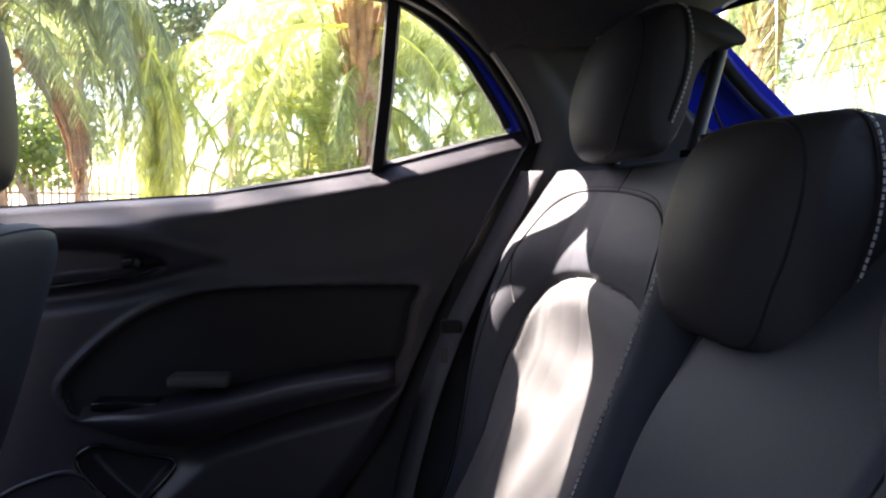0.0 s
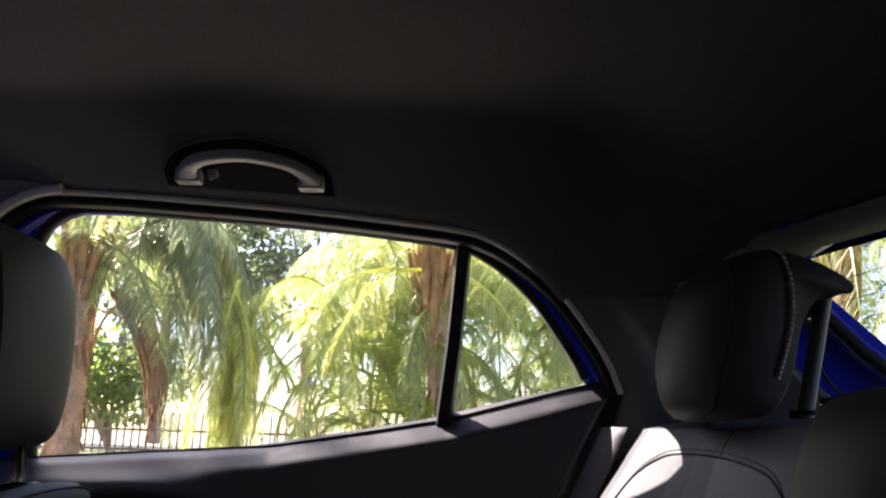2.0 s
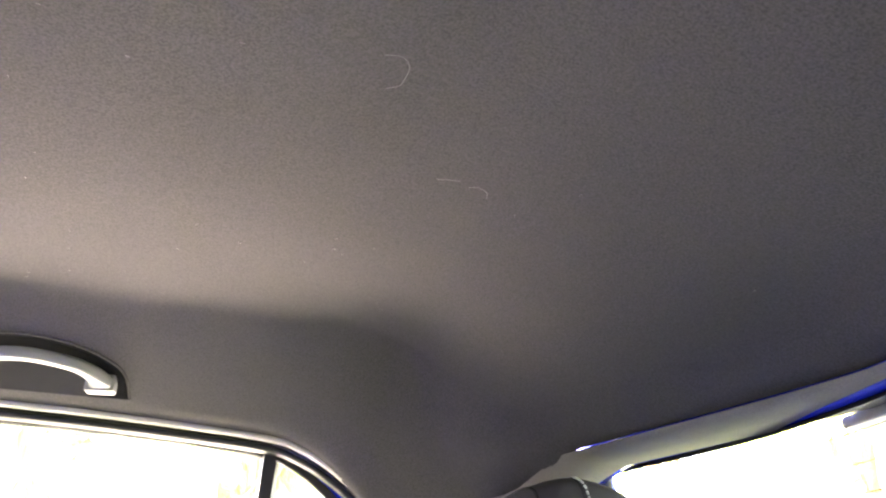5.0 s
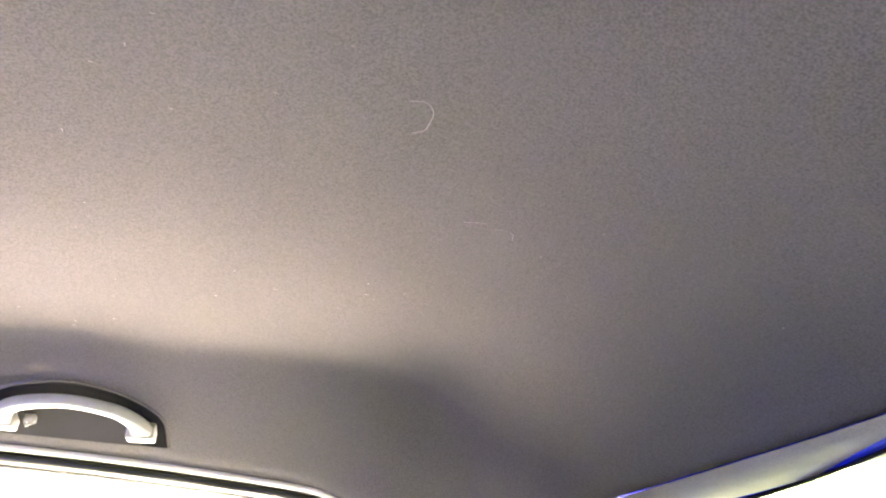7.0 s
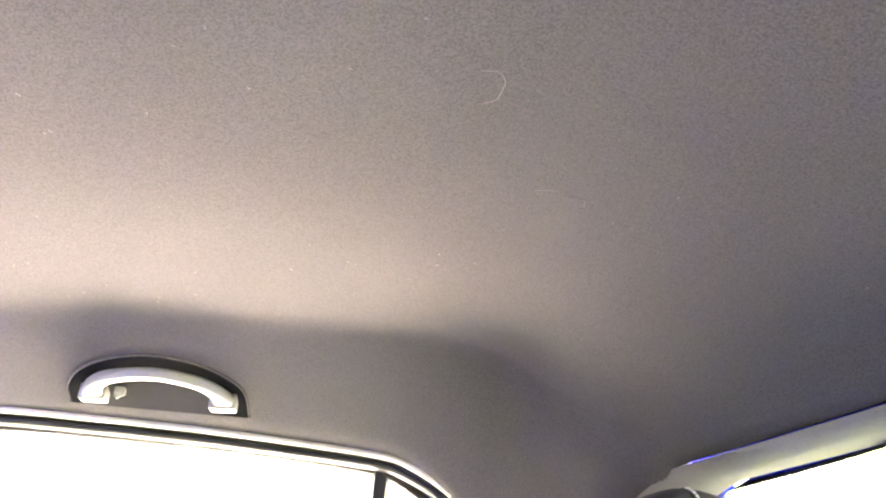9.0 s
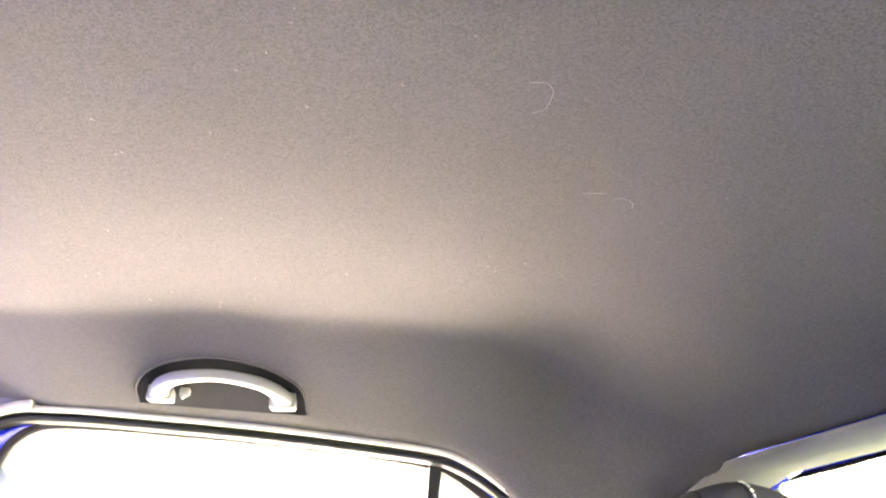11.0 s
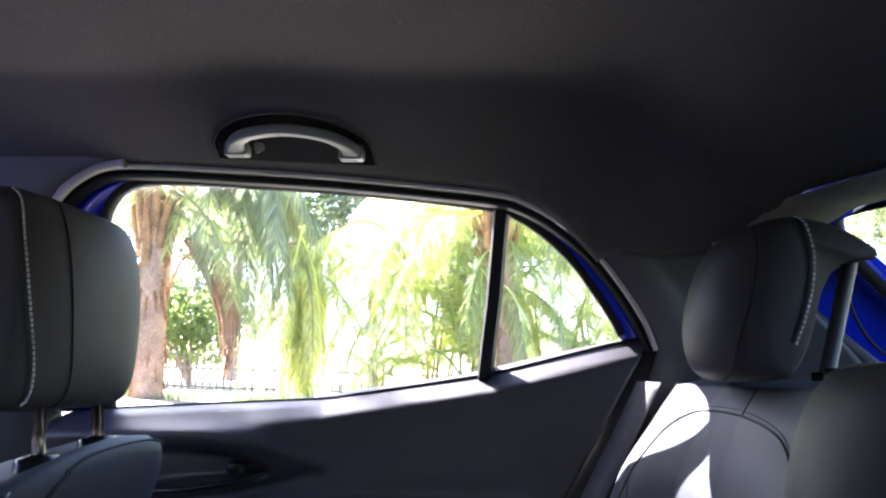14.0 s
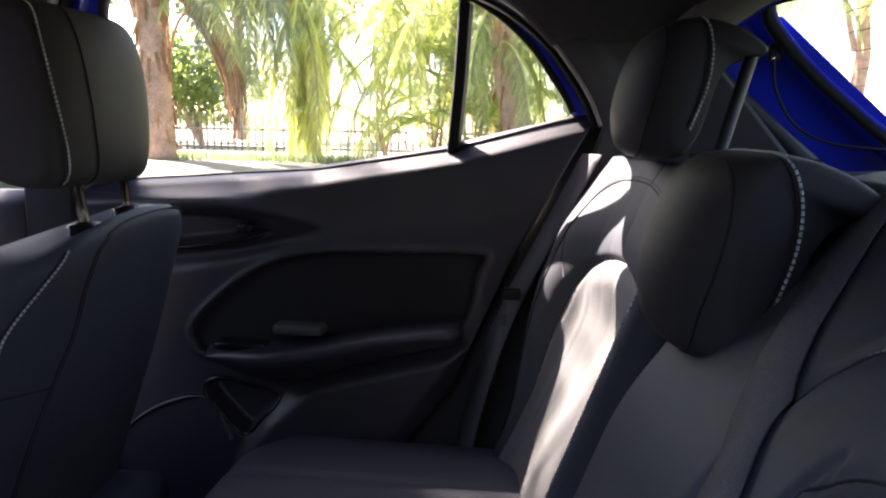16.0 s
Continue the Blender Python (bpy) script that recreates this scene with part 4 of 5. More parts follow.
# front seats
FPROF = [(a - 0.025, b) for a, b in [(-0.575, 1.185), (-0.600, 1.22), (-0.608, 1.30), (-0.600, 1.38), (-0.575, 1.430), (-0.535, 1.447), (-0.495, 1.432), (-0.465, 1.38), (-0.452, 1.30),
         (-0.455, 1.22), (-0.475, 1.185), (-0.52, 1.176)]]


def front_seat(dy, label):
    hr, hull, prof = headrest(FPROF, 1.232 + dy, 0.138, 0, 0, "dark grey leather front headrest on steel posts", True, "front headrests", sweep=0.3, flipx=True)
    left = smooth_line([(0, 1.088, 1.44), (0, 1.080, 1.40), (0, 1.079, 1.36), (0, 1.084, 1.30), (0, 1.094, 1.24), (0, 1.104, 1.185)], 8)
    right = smooth_line([(0, 1.172, 1.442), (0, 1.160, 1.40), (0, 1.157, 1.35), (0, 1.163, 1.27), (0, 1.174, 1.21), (0, 1.178, 1.18)], 8)
    a_ = cast(*hull, [p + Vector((-0.5, dy + 0.022, 0)) for p in left], (-1, 0, 0))
    obj("stitching", *stitches([p + Vector((0.001, 0, 0)) for p in a_], 0.0064, 0.0046, 0.0016), THREAD, hr.children[0], "pale stitching")
    obj("pad_seam", *tube([p + Vector((-0.001, -0.006, 0)) for p in a_], 0.0010, 5), SEAM, hr.children[0])
    obj("back_seam", *tube(cast(*hull, [p + Vector((-0.5, dy, 0)) for p in right], (-1, 0, 0)), 0.0014, 5), SEAM, hr.children[0])
    for s in (-0.062, 0.062):
        obj("post", *tube([(-0.515, 1.225 + dy + s, 1.20), (-0.502, 1.225 + dy + s, 1.09)], 0.0078, 12), BRONZE, hr, "dark bronze steel post")
    settle(hr)
    fs_ = thing("front_seat", label, "car seat", (-0.6, 1.23 + dy, 0.30), group="front seats")

    def back(u, v):
        # v: up, u: round the section from the left front edge over the rear to the right front edge
        z = 0.42 + 0.730 * v
        rear = -0.452 - 0.33 * (1.10 - z) + 0.0
        half = 0.235 - 0.030 * float(step01((z - 0.85) / 0.28))
        a = math.pi * u
        c, s = math.cos(a), math.sin(a)
        ex = 0.45
        yy = -(half + (0.05 if c > 0 else 0.0)) * (abs(c) ** ex) * (1 if c > 0 else -1)
        xx = -0.13 + 0.13 * abs(s) ** ex
        r = max(0.0, (v - 0.90) / 0.10)
        top = 1 - math.sqrt(max(0.0, 1 - r * r))
        return (rear + xx - 0.030 * top * abs(s), 1.23 + dy + yy * (1 - 0.22 * top), z - 0.008 * v - (0.45 if yy < 0.05 else 0.40) * (yy - 0.05) ** 2 * v ** 3)
    v_, f_ = sheet(back, 60, 60)
    nv = 61
    rim_i = [i * nv + 60 for i in range(61)]
    # close the top and the front
    cap = tuple(rim_i)
    f_.append(tuple(reversed(cap)))
    for j in range(60):
        f_.append((j, 60 * nv + j, 60 * nv + j + 1, j + 1))
    obj("backrest", v_, flip(f_), LEATHER, fs_, "dark grey leather backrest")

    back_hull = (v_, flip(f_))

    def rear_line(pts):
        return cast(*back_hull, [p + Vector((-0.45, dy, 0)) for p in smooth_line([(0, y, z) for y, z in pts], 10)], (-1, 0, 0))
    outer = [(1.050, 0.55), (1.056, 0.70), (1.063, 0.80), (1.080, 0.90), (1.097, 0.973), (1.094, 1.04), (1.105, 1.088), (1.135, 1.110)]
    inner = [(0.985, 0.60), (0.975, 0.85), (0.978, 0.95), (0.984, 1.00), (1.010, 1.055), (1.050, 1.10)]
    ol, il = rear_line(outer), rear_line(inner)
    over = cast(*back_hull, [p + Vector((0, dy, 0)) for p in smooth_line([(-0.455, 1.135, 1.110), (-0.456, 1.18, 1.124), (-0.458, 1.25, 1.13), (-0.462, 1.33, 1.13), (-0.47, 1.40, 1.12)], 8)], (-0.7, 0, -0.7))
    ol = ol + over
    for o_ in (0.0, 0.007):
        obj("rear_seam", *tube([p + Vector((0, o_, 0)) for p in ol], 0.0013, 5), SEAM, fs_)
    obj("rear_stitching", *stitches([p + Vector((0.0005, 0.0035, 0)) for p in ol], 0.007, 0.0045, 0.0008), BELT, fs_, "dark stitching")
    obj("side_seam", *tube([p + Vector((-0.001, -0.006, 0)) for p in il], 0.0010, 5), SEAM, fs_)
    obj("side_stitching", *stitches([p + Vector((0.001, 0, 0)) for p in il], 0.0068, 0.0048, 0.0016), THREAD, fs_, "pale stitching")
    obj("cross_seam", *tube(rear_line([(0.975, 0.91), (1.02, 0.905), (1.05, 0.90), (1.079, 0.895)]), 0.0016, 5), SEAM, fs_)
    for s, top in ((-0.062, 1.120), (0.062, 1.133)):
        gv_, gf_ = tube([(-0.503, 1.225 + dy + s, z) for z in (1.09, top, top + 0.005, top + 0.008)], [0.024, 0.024, 0.021, 0.010], 20)
        obj("post_guide", [Vector((v.x, 1.225 + dy + s + (v.y - 1.225 - dy - s) * 1.6, v.z)) for v in gv_], gf_, GLOSSY, fs_, "black oval post guide")

    def fc(u, v):
        x = -1.10 + 0.55 * u
        y = 0.99 + dy + 0.48 * v
        e = min(v, 1 - v) * 0.48
        return (x, y, 0.60 - 0.05 * (1 - min(1, e / 0.05)) ** 2 - 0.04 * (1 - min(1, u / 0.15)) ** 2)
    a_, b_ = sheet(fc, 20, 24, (0, 0, -0.16))
    obj("cushion", a_, flip(b_), LEATHER, fs_, "dark grey leather cushion")
    obj("seat_rail", *box_part((-1.05, 1.05 + dy, 0.29), (-0.55, 1.42 + dy, 0.46), 0.01), BLACK, fs_, "black seat base and rails")
    settle(fs_)


front_seat(0.0, "dark grey leather front passenger seat seen from behind")
front_seat(-0.60, "dark grey leather front driver seat")

# ---- grab handle ----
grab = thing("grab_handle", "grey plastic roof grab handle on a dark plate standing for its recess", "grab handle", (-0.32, 1.45, 1.58))


def under(x, y, d):
    return Vector((x, y, liner_z(x, y) - d))


def on_slope(x, y, d):
    return under(x, y + 0.012, d)


# recess: an arched plate on the lining, the hollow's shade put into its colour
arch = [(-0.458, 1.474), (-0.453, 1.438), (-0.426, 1.404), (-0.379, 1.380), (-0.315, 1.370), (-0.252, 1.382), (-0.208, 1.405), (-0.187, 1.430), (-0.184, 1.474)]
arch = [(p.x, p.y) for p in smooth_line([(a, b, 0) for a, b in arch], 6)]
mid_r = (-0.320, 1.474)
# two darks for the hollow's shade: near-black round the edge, greyer inside
RECESS_SHADE = material("recess_plastic", (0.008, 0.008, 0.009), rough=0.95, fine=0.1, spec=0.03)
FLOOR_SHADE = material("recess_floor_plastic", (0.030, 0.029, 0.030), rough=0.9, fine=0.1, spec=0.05)
for name, steps, mt, lab in (("recess", ((1.0, -0.002), (0.985, 0.0025), (0.94, 0.003), (0.80, 0.003), (0.70, 0.003)), RECESS_SHADE, "near-black plate ring, painted shade of the recess groove"),
                             ("recess_floor", ((0.72, 0.0036), (0.60, 0.0040), (0.4, 0.0042), (0.2, 0.0042), (0.0, 0.0042)), FLOOR_SHADE, "dark grey plate, painted shade of the recess floor")):
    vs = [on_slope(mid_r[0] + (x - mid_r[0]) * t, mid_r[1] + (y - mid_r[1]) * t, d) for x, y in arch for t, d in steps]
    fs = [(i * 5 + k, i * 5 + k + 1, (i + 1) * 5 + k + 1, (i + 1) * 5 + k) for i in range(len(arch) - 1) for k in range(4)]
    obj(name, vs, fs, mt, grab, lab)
obj("recess_lip", *tube([on_slope(x, y, 0.001) for x, y in arch], 0.0022, 6), LINER, grab, "cloth recess lip")
grip = smooth_line([(-0.411, 1.443, 0.012), (-0.407, 1.420, 0.018), (-0.396, 1.402, 0.021), (-0.368, 1.386, 0.023), (-0.310, 1.377, 0.024), (-0.254, 1.388, 0.023),
                    (-0.228, 1.404, 0.021), (-0.217, 1.422, 0.018), (-0.218, 1.443, 0.012)], 6)
pts = [on_slope(p.x, p.y, p.z) for p in grip]
ends = [abs(2 * k / (len(pts) - 1) - 1) ** 3 for k in range(len(pts))]
obj("grip", *ribbon(pts, [0.0105 + 0.0085 * e for e in ends], [0.008 + 0.002 * e for e in ends]), HANDLE, grab, "grey plastic grip")
for x in (-0.411, -0.218):
    c = on_slope(x, 1.440, 0.010)
    obj("foot", *box_part(c + Vector((-0.0195, -0.012, -0.0125)), c + Vector((0.0195, 0.012, 0.012)), 0.003), HANDLE, grab, "grey handle foot")
c = on_slope(-0.373, 1.436, 0.008)
obj("coat_hook", *join(box_part(c + Vector((-0.008, -0.005, -0.006)), c + Vector((0.008, 0.006, 0.008)), 0.003), tube([c + Vector((-0.006, 0, -0.004)), c + Vector((0, -0.008, -0.012)), c + Vector((0.006, 0, -0.004))], 0.0025, 6)), HANDLE, grab, "small coat hook")
settle(grab)

# ---- belts ----
belt_mid = thing("seat_belt", "dark grey woven seat belt hanging over the middle backrest", "seat belt", (0.3, 0.5, 0.6))


def belt_strip(path, width, axis, t=0.0014):
    vs, fs = [], []
    for p in path:
        p = Vector(p)
        for a, b in ((-0.5, 0), (0.5, 0), (0.5, 1), (-0.5, 1)):
            vs.append(p + Vector(axis) * (a * width) + Vector((-t * b, 0, 0)))
    for i in range(len(path) - 1):
        for k in range(4):
            l = (k + 1) % 4
            fs.append((i * 4 + k, i * 4 + l, (i + 1) * 4 + l, (i + 1) * 4 + k))
    fs += [(3, 2, 1, 0), tuple(range((len(path) - 1) * 4, len(path) * 4))]
    return vs, fs


def lap(z):
    """Where the belt lies across the backrest, slanting from the middle headrest to the near seat."""
    return float(np.interp(z, (0.66, 0.80, 0.95, 1.028, 1.066, 1.107, 1.179, 1.232), (0.33, 0.41, 0.545, 0.628, 0.680, 0.738, 0.806, 0.838)))


def lap_point(z, d=0.0):
    y = lap(z) - d * 0.75
    h = z + d * 0.66
    return Vector((left_x(y, h) - 0.005, y, h))


path = [lap_point(z) for z in np.linspace(0.70, 1.215, 40)]
edge_a = [lap_point(z, -0.024) for z in np.linspace(0.70, 1.215, 40)]
edge_b = [lap_point(z, 0.024) for z in np.linspace(0.70, 1.215, 40)]
last = path[-1]
for dx, dz in ((0.012, 0.016), (0.04, 0.028), (0.07, 0.030)):
    path.append(last + Vector((dx, 0.004, dz)))
    edge_a.append(last + Vector((dx, 0.026, dz - 0.003)))
    edge_b.append(last + Vector((dx, -0.020, dz + 0.002)))
bv, bf = [], []
for row in zip(edge_a, path, edge_b):
    bv += [p + Vector((-t, 0, 0)) for t in (0.0, 0.0015) for p in row]
for k in range(len(path) - 1):
    o = k * 6
    for a, b in ((0, 1), (1, 2), (2, 5), (5, 4), (4, 3), (3, 0)):
        bf.append((o + a, o + b, o + 6 + b, o + 6 + a))
obj("webbing", bv, bf, BELT, belt_mid, "dark woven webbing")
obj("belt_guide", *box_part(last + Vector((0.055, -0.035, 0.016)), last + Vector((0.11, 0.045, 0.044)), 0.006), BLACK, belt_mid, "black belt guide")
settle(belt_mid)

side_belt = thing("seat_belt", "dark woven outer seat belt with metal tongue beside the backrest", "seat belt", (0.12, 1.58, 0.6))
path = [(0.272, 1.598, 1.235), (0.235, 1.592, 1.16), (0.185, 1.585, 1.06), (0.135, 1.580, 0.955), (0.095, 1.575, 0.85), (0.06, 1.57, 0.72), (0.04, 1.57, 0.62)]
path = [tuple(p) for p in smooth_line(path, 5)]
obj("webbing", *belt_strip(path, 0.046, (0.75, -0.66, 0)), BELT, side_belt, "dark woven webbing")
obj("tongue", *join(box_part((0.108, 1.548, 0.950), (0.145, 1.572, 0.972), 0.005)), BLACK, side_belt, "black belt tongue holder")
obj("tongue_plate", *box_part((0.108, 1.548, 0.898), (0.120, 1.553, 0.925), 0.002), TRIM, side_belt, "grey metal tongue plate")
settle(side_belt)
# dark side filler between door and backrest
fv, ff = sheet(lambda u, v: (rear_x(1.33 - 0.85 * v) - 0.012 + 0.22 * u, 1.650 - 0.04 * u, 1.33 - 0.85 * v), 6, 30, (0, 0.03, 0))
tagged(obj("seat_side_trim", fv, flip(ff), DARKLEATHER), "dark grey leather side pad between door opening and backrest", "trim", kind="structure")
# marks on the lining: lint and hairs
lint = thing("lint", "pale lint hairs and specks on the roof lining", "lint", kind="stuff")
rng = random.Random(5)
bits = []
for pts in ([(0.104, 0.797), (0.118, 0.797), (0.125, 0.808), (0.123, 0.822), (0.120, 0.831), (0.110, 0.836)], [(0.174, 0.960), (0.185, 0.957), (0.196, 0.955)], [(0.206, 0.962), (0.215, 0.958), (0.224, 0.962), (0.226, 0.972)]):
    ln = smooth_line([(a, b, 0) for a, b in pts], 5)
    bits.append(tube([under(p.x, p.y, 0.0008) for p in ln], 0.00035, 4))
for k in range(70):
    x, y = rng.uniform(-0.6, 0.5), rng.uniform(0.55, 1.3)
    a = rng.uniform(0, 6.28)
    l = rng.uniform(0.001, 0.005)
    bits.append(tube([under(x, y, 0.0006), under(x + l * math.cos(a), y + l * math.sin(a), 0.0012)], 0.0003, 4))
for k in range(14):
    x, y = 0.273 + rng.uniform(-0.008, 0.008), 0.812 + rng.uniform(-0.003, 0.003)
    bits.append(tube([under(x, y, 0.0005), under(x + rng.uniform(0.001, 0.004), y, 0.0008)], 0.0007, 4))
LINT = material("lint_fibre", (0.19, 0.185, 0.17), rough=0.9)
obj("fibres", *join(*bits), LINT, lint)


# ---- outside ----
GROUND = material("dry_sandy_ground", (0.31, 0.275, 0.22), rough=0.9, vary=0.12, scale=1.2, fine=0.15, fine_scale=60, bump=0.3)
PATH_BOUNCE = material("pale_path_concrete", (0.82, 0.76, 0.66), rough=0.9, vary=0.06, scale=2.0, fine=0.10, fine_scale=80, bump=0.3)
BARK = material("palm_bark", (0.46, 0.31, 0.22), rough=0.9, vary=0.3, scale=6, fine=0.3, fine_scale=50, bump=0.8)
DEAD = material("dead_sheath", (0.36, 0.20, 0.10), rough=0.9, vary=0.3, scale=7, fine=0.3, fine_scale=60, bump=0.8)
FENCE = material("fence_metal", (0.17, 0.16, 0.12), rough=0.6, vary=0.2)


def leaf_material(name, colour, glow):
    m = bpy.data.materials.new(name)
    m.use_nodes = True
    t = m.node_tree
    t.nodes.remove(t.nodes["Principled BSDF"])
    d = t.nodes.new("ShaderNodeBsdfDiffuse")
    tr = t.nodes.new("ShaderNodeBsdfTranslucent")
    g = t.nodes.new("ShaderNodeBsdfGlossy")
    g.inputs["Roughness"].default_value = 0.35
    geo = t.nodes.new("ShaderNodeNewGeometry")
    hsv = t.nodes.new("ShaderNodeHueSaturation")
    hsv.inputs["Color"].default_value = (*colour, 1)
    mr = t.nodes.new("ShaderNodeMapRange")
    mr.inputs["To Min"].default_value = 0.55
    mr.inputs["To Max"].default_value = 1.5
    t.links.new(geo.outputs["Random Per Island"], mr.inputs["Value"])
    t.links.new(mr.outputs["Result"], hsv.inputs["Value"])
    hue = t.nodes.new("ShaderNodeMapRange")
    hue.inputs["To Min"].default_value = 0.475
    hue.inputs["To Max"].default_value = 0.515
    n = t.nodes.new("ShaderNodeTexNoise")
    n.inputs["Scale"].default_value = 1.5
    t.links.new(n.outputs["Fac"], hue.inputs["Value"])
    t.links.new(hue.outputs["Result"], hsv.inputs["Hue"])
    hs2 = t.nodes.new("ShaderNodeHueSaturation")
    hs2.inputs["Value"].default_value = glow
    t.links.new(hsv.outputs[0], hs2.inputs["Color"])
    t.links.new(hsv.outputs[0], d.inputs["Color"])
    t.links.new(hs2.outputs[0], tr.inputs["Color"])
    a = t.nodes.new("ShaderNodeMixShader")
    a.inputs[0].default_value = 0.6
    t.links.new(d.outputs[0], a.inputs[1])
    t.links.new(tr.outputs[0], a.inputs[2])
    b = t.nodes.new("ShaderNodeMixShader")
    b.inputs[0].default_value = 0.10
    t.links.new(a.outputs[0], b.inputs[1])
    t.links.new(g.outputs[0], b.inputs[2])
    t.links.new(b.outputs[0], t.nodes["Material Output"].inputs[0])
    return m


PALM_LEAF = leaf_material("palm_leaf", (0.27, 0.33, 0.13), 2.0)
DARK_LEAF = leaf_material("dark_palm_leaf", (0.17, 0.21, 0.11), 2.0)
YELLOW_LEAF = leaf_material("yellow_green_leaf", (0.40, 0.43, 0.145), 1.9)
SHRUB_LEAF = leaf_material("shrub_leaf", (0.15, 0.21, 0.05), 1.9)
BUSH_LEAF = leaf_material("bush_leaf", (0.11, 0.15, 0.07), 2.0)


def frond(rng, base, way, length, droop, leaf=0.42, pairs=46, hang=0.8, wide=1.0):
    """A feather palm frond: an arching stem with thin leaflets that hang to both sides."""
    base = Vector(base)
    d = Vector(way).normalized()
    pts, p = [base.copy()], base.copy()
    n = 16
    for k in range(n):
        d = (d + Vector((0, 0, -droop / n * (0.5 + k / n)))).normalized()
        p = p + d * (length / n)
        pts.append(p.copy())
    parts = [tube(pts, [0.022 * (1 - 0.85 * k / n) for k in range(n + 1)], 4)]
    vs, fs = [], []
    pairs = int(pairs * 1.9)
    wide = wide * 0.58
    for i in range(pairs):
        t = 0.12 + 0.88 * (i + rng.random()) / pairs
        k = min(n - 1, int(t * n))
        c = pts[k].lerp(pts[k + 1], t * n - k)
        dd = (pts[k + 1] - pts[k]).normalized()
        side = dd.cross(Vector((0, 0, 1)))
        if side.length < 0.1:
            side = Vector((1, 0, 0))
        side.normalize()
        ll = leaf * (0.55 + 0.45 * math.sin(math.pi * min(1, t * 1.05))) * rng.uniform(0.75, 1.2)
        for s in (-1, 1):
            out = (side * s * rng.uniform(0.7, 1.0) + dd * 0.50 + Vector((0, 0, -hang * rng.uniform(0.6, 1.1)))).normalized()
            tip = (out + Vector((0, 0, -hang * rng.uniform(0.8, 1.2)))).normalized()
            w = dd.cross(out).cross(out)
            w = (dd * 0.7 + Vector((rng.uniform(-1, 1), rng.uniform(-1, 1), 0)) * 0.5).normalized() * rng.uniform(0.006, 0.010) * wide
            a, b, e = c, c + out * ll * 0.5, c + out * ll * 0.5 + tip * ll * 0.5
            o = len(vs)
            vs += [a - w * 0.5, a + w * 0.5, b + w, b - w, e]
            fs += [(o, o + 1, o + 2, o + 3), (o + 3, o + 2, o + 4)]
    parts.append((vs, fs))
    return join(*parts)


def trunk_mesh(rng, base, top, r0, r1, lean=0.0, rings=30):
    base, top = Vector(base), Vector(top)
    pts, rad = [], []
    for k in range(rings * 2 + 1):
        t = k / (rings * 2)
        p = base.lerp(top, t) + Vector((lean * math.sin(math.pi * t), 0, 0))
        pts.append(p)
        rad.append((r0 + (r1 - r0) * t) * (1.06 if k % 2 else 0.97) * rng.uniform(0.97, 1.03))
    return tube(pts, rad, 12)


def palm(seed, base, height, r, n_frond, length, leaf_mat, label, droop=2.2, leaf=0.5, lean=0.0, spread=1.0, up=0.8, tilt=(0, 0), hang=0.8, pairs=46, boots=True, arcs=(0, 6.283), scatter=(0, 0, 0), wide=1.0):
    rng = random.Random(seed)
    bx, by, bz = base
    top = Vector((bx + tilt[0], by + tilt[1], bz + height))
    root = thing("palm_tree", label, "palm tree", base, group="palms beside the drive")
    if boots:
        obj("trunk", *trunk_mesh(rng, base, top, r, r * 0.8, lean), BARK, root, "ringed brown palm trunk")
    else:
        if tilt == (0, 0):
            for q in range(3):
                off = Vector((rng.uniform(-0.3, 0.3), rng.uniform(0.0, 0.4), 0))
                obj("stem", *trunk_mesh(rng, Vector(base) + off, Vector(base).lerp(top, 0.75) + off * 2.0, 0.018, 0.012, rng.uniform(-0.15, 0.15), 12), BARK, root, "thin cane stem")
        else:
            bend = smooth_line([Vector(base), Vector(base) + Vector((0, 0, height * 0.7)), Vector(base) + Vector((tilt[0] * 0.25, 0, height * 0.97)), top], 6)
            obj("stem", *tube(bend, 0.02, 8), BARK, root, "thin arching stem")
    if boots:
        bits = []
        for k in range(16):
            a = k * 2.4
            d = Vector((math.cos(a), math.sin(a), 0))
            z0 = -0.9 + 0.06 * k
            bits.append(tube([top + Vector((0, 0, z0)) + d * r * 0.5, top + Vector((0, 0, z0 + 0.35)) + d * r * 1.1, top + Vector((0, 0, z0 + 0.9)) + d * r * 1.8], [0.09, 0.055, 0.02], 6))
        obj("leaf_bases", *join(*bits), DEAD, root, "brown split leaf bases")
        fibres = []
        for k in range(70):
            t, a = rng.random(), rng.uniform(0, 6.283)
            c = Vector(base).lerp(top, t) + Vector((lean * math.sin(math.pi * t), 0, 0))
            d = Vector((math.cos(a), math.sin(a), 0))
            l = rng.uniform(0.15, 0.45)
            fibres.append(tube([c + d * r * 0.86, c + d * r * rng.uniform(0.98, 1.1) - Vector((0, 0, l * 0.5)), c + d * r * rng.uniform(1.0, 1.25) - Vector((0, 0, l))], [0.022, 0.014, 0.004], 4))
        obj("trunk_fibres", *join(*fibres), DEAD, root, "loose brown trunk fibres")
    fr = []
    for k in range(n_frond):
        a = arcs[0] + (arcs[1] - arcs[0]) * (k + rng.random()) / n_frond
        e = rng.uniform(-0.1, 1.0) * up
        way = (math.cos(a) * spread, math.sin(a) * spread, e)
        j = Vector((rng.uniform(-1, 1) * scatter[0], rng.uniform(-1, 1) * scatter[1], rng.uniform(-1, 0.3) * scatter[2]))
        fr.append(frond(rng, top + j + Vector((0, 0, rng.uniform(-0.1, 0.25))), way, length * rng.uniform(0.75, 1.1), droop * rng.uniform(0.8, 1.25), leaf, pairs, hang, wide))
    obj("crown", *join(*fr), leaf_mat, root, "drooping feathered fronds", smooth=False)
    settle(root)
    return root


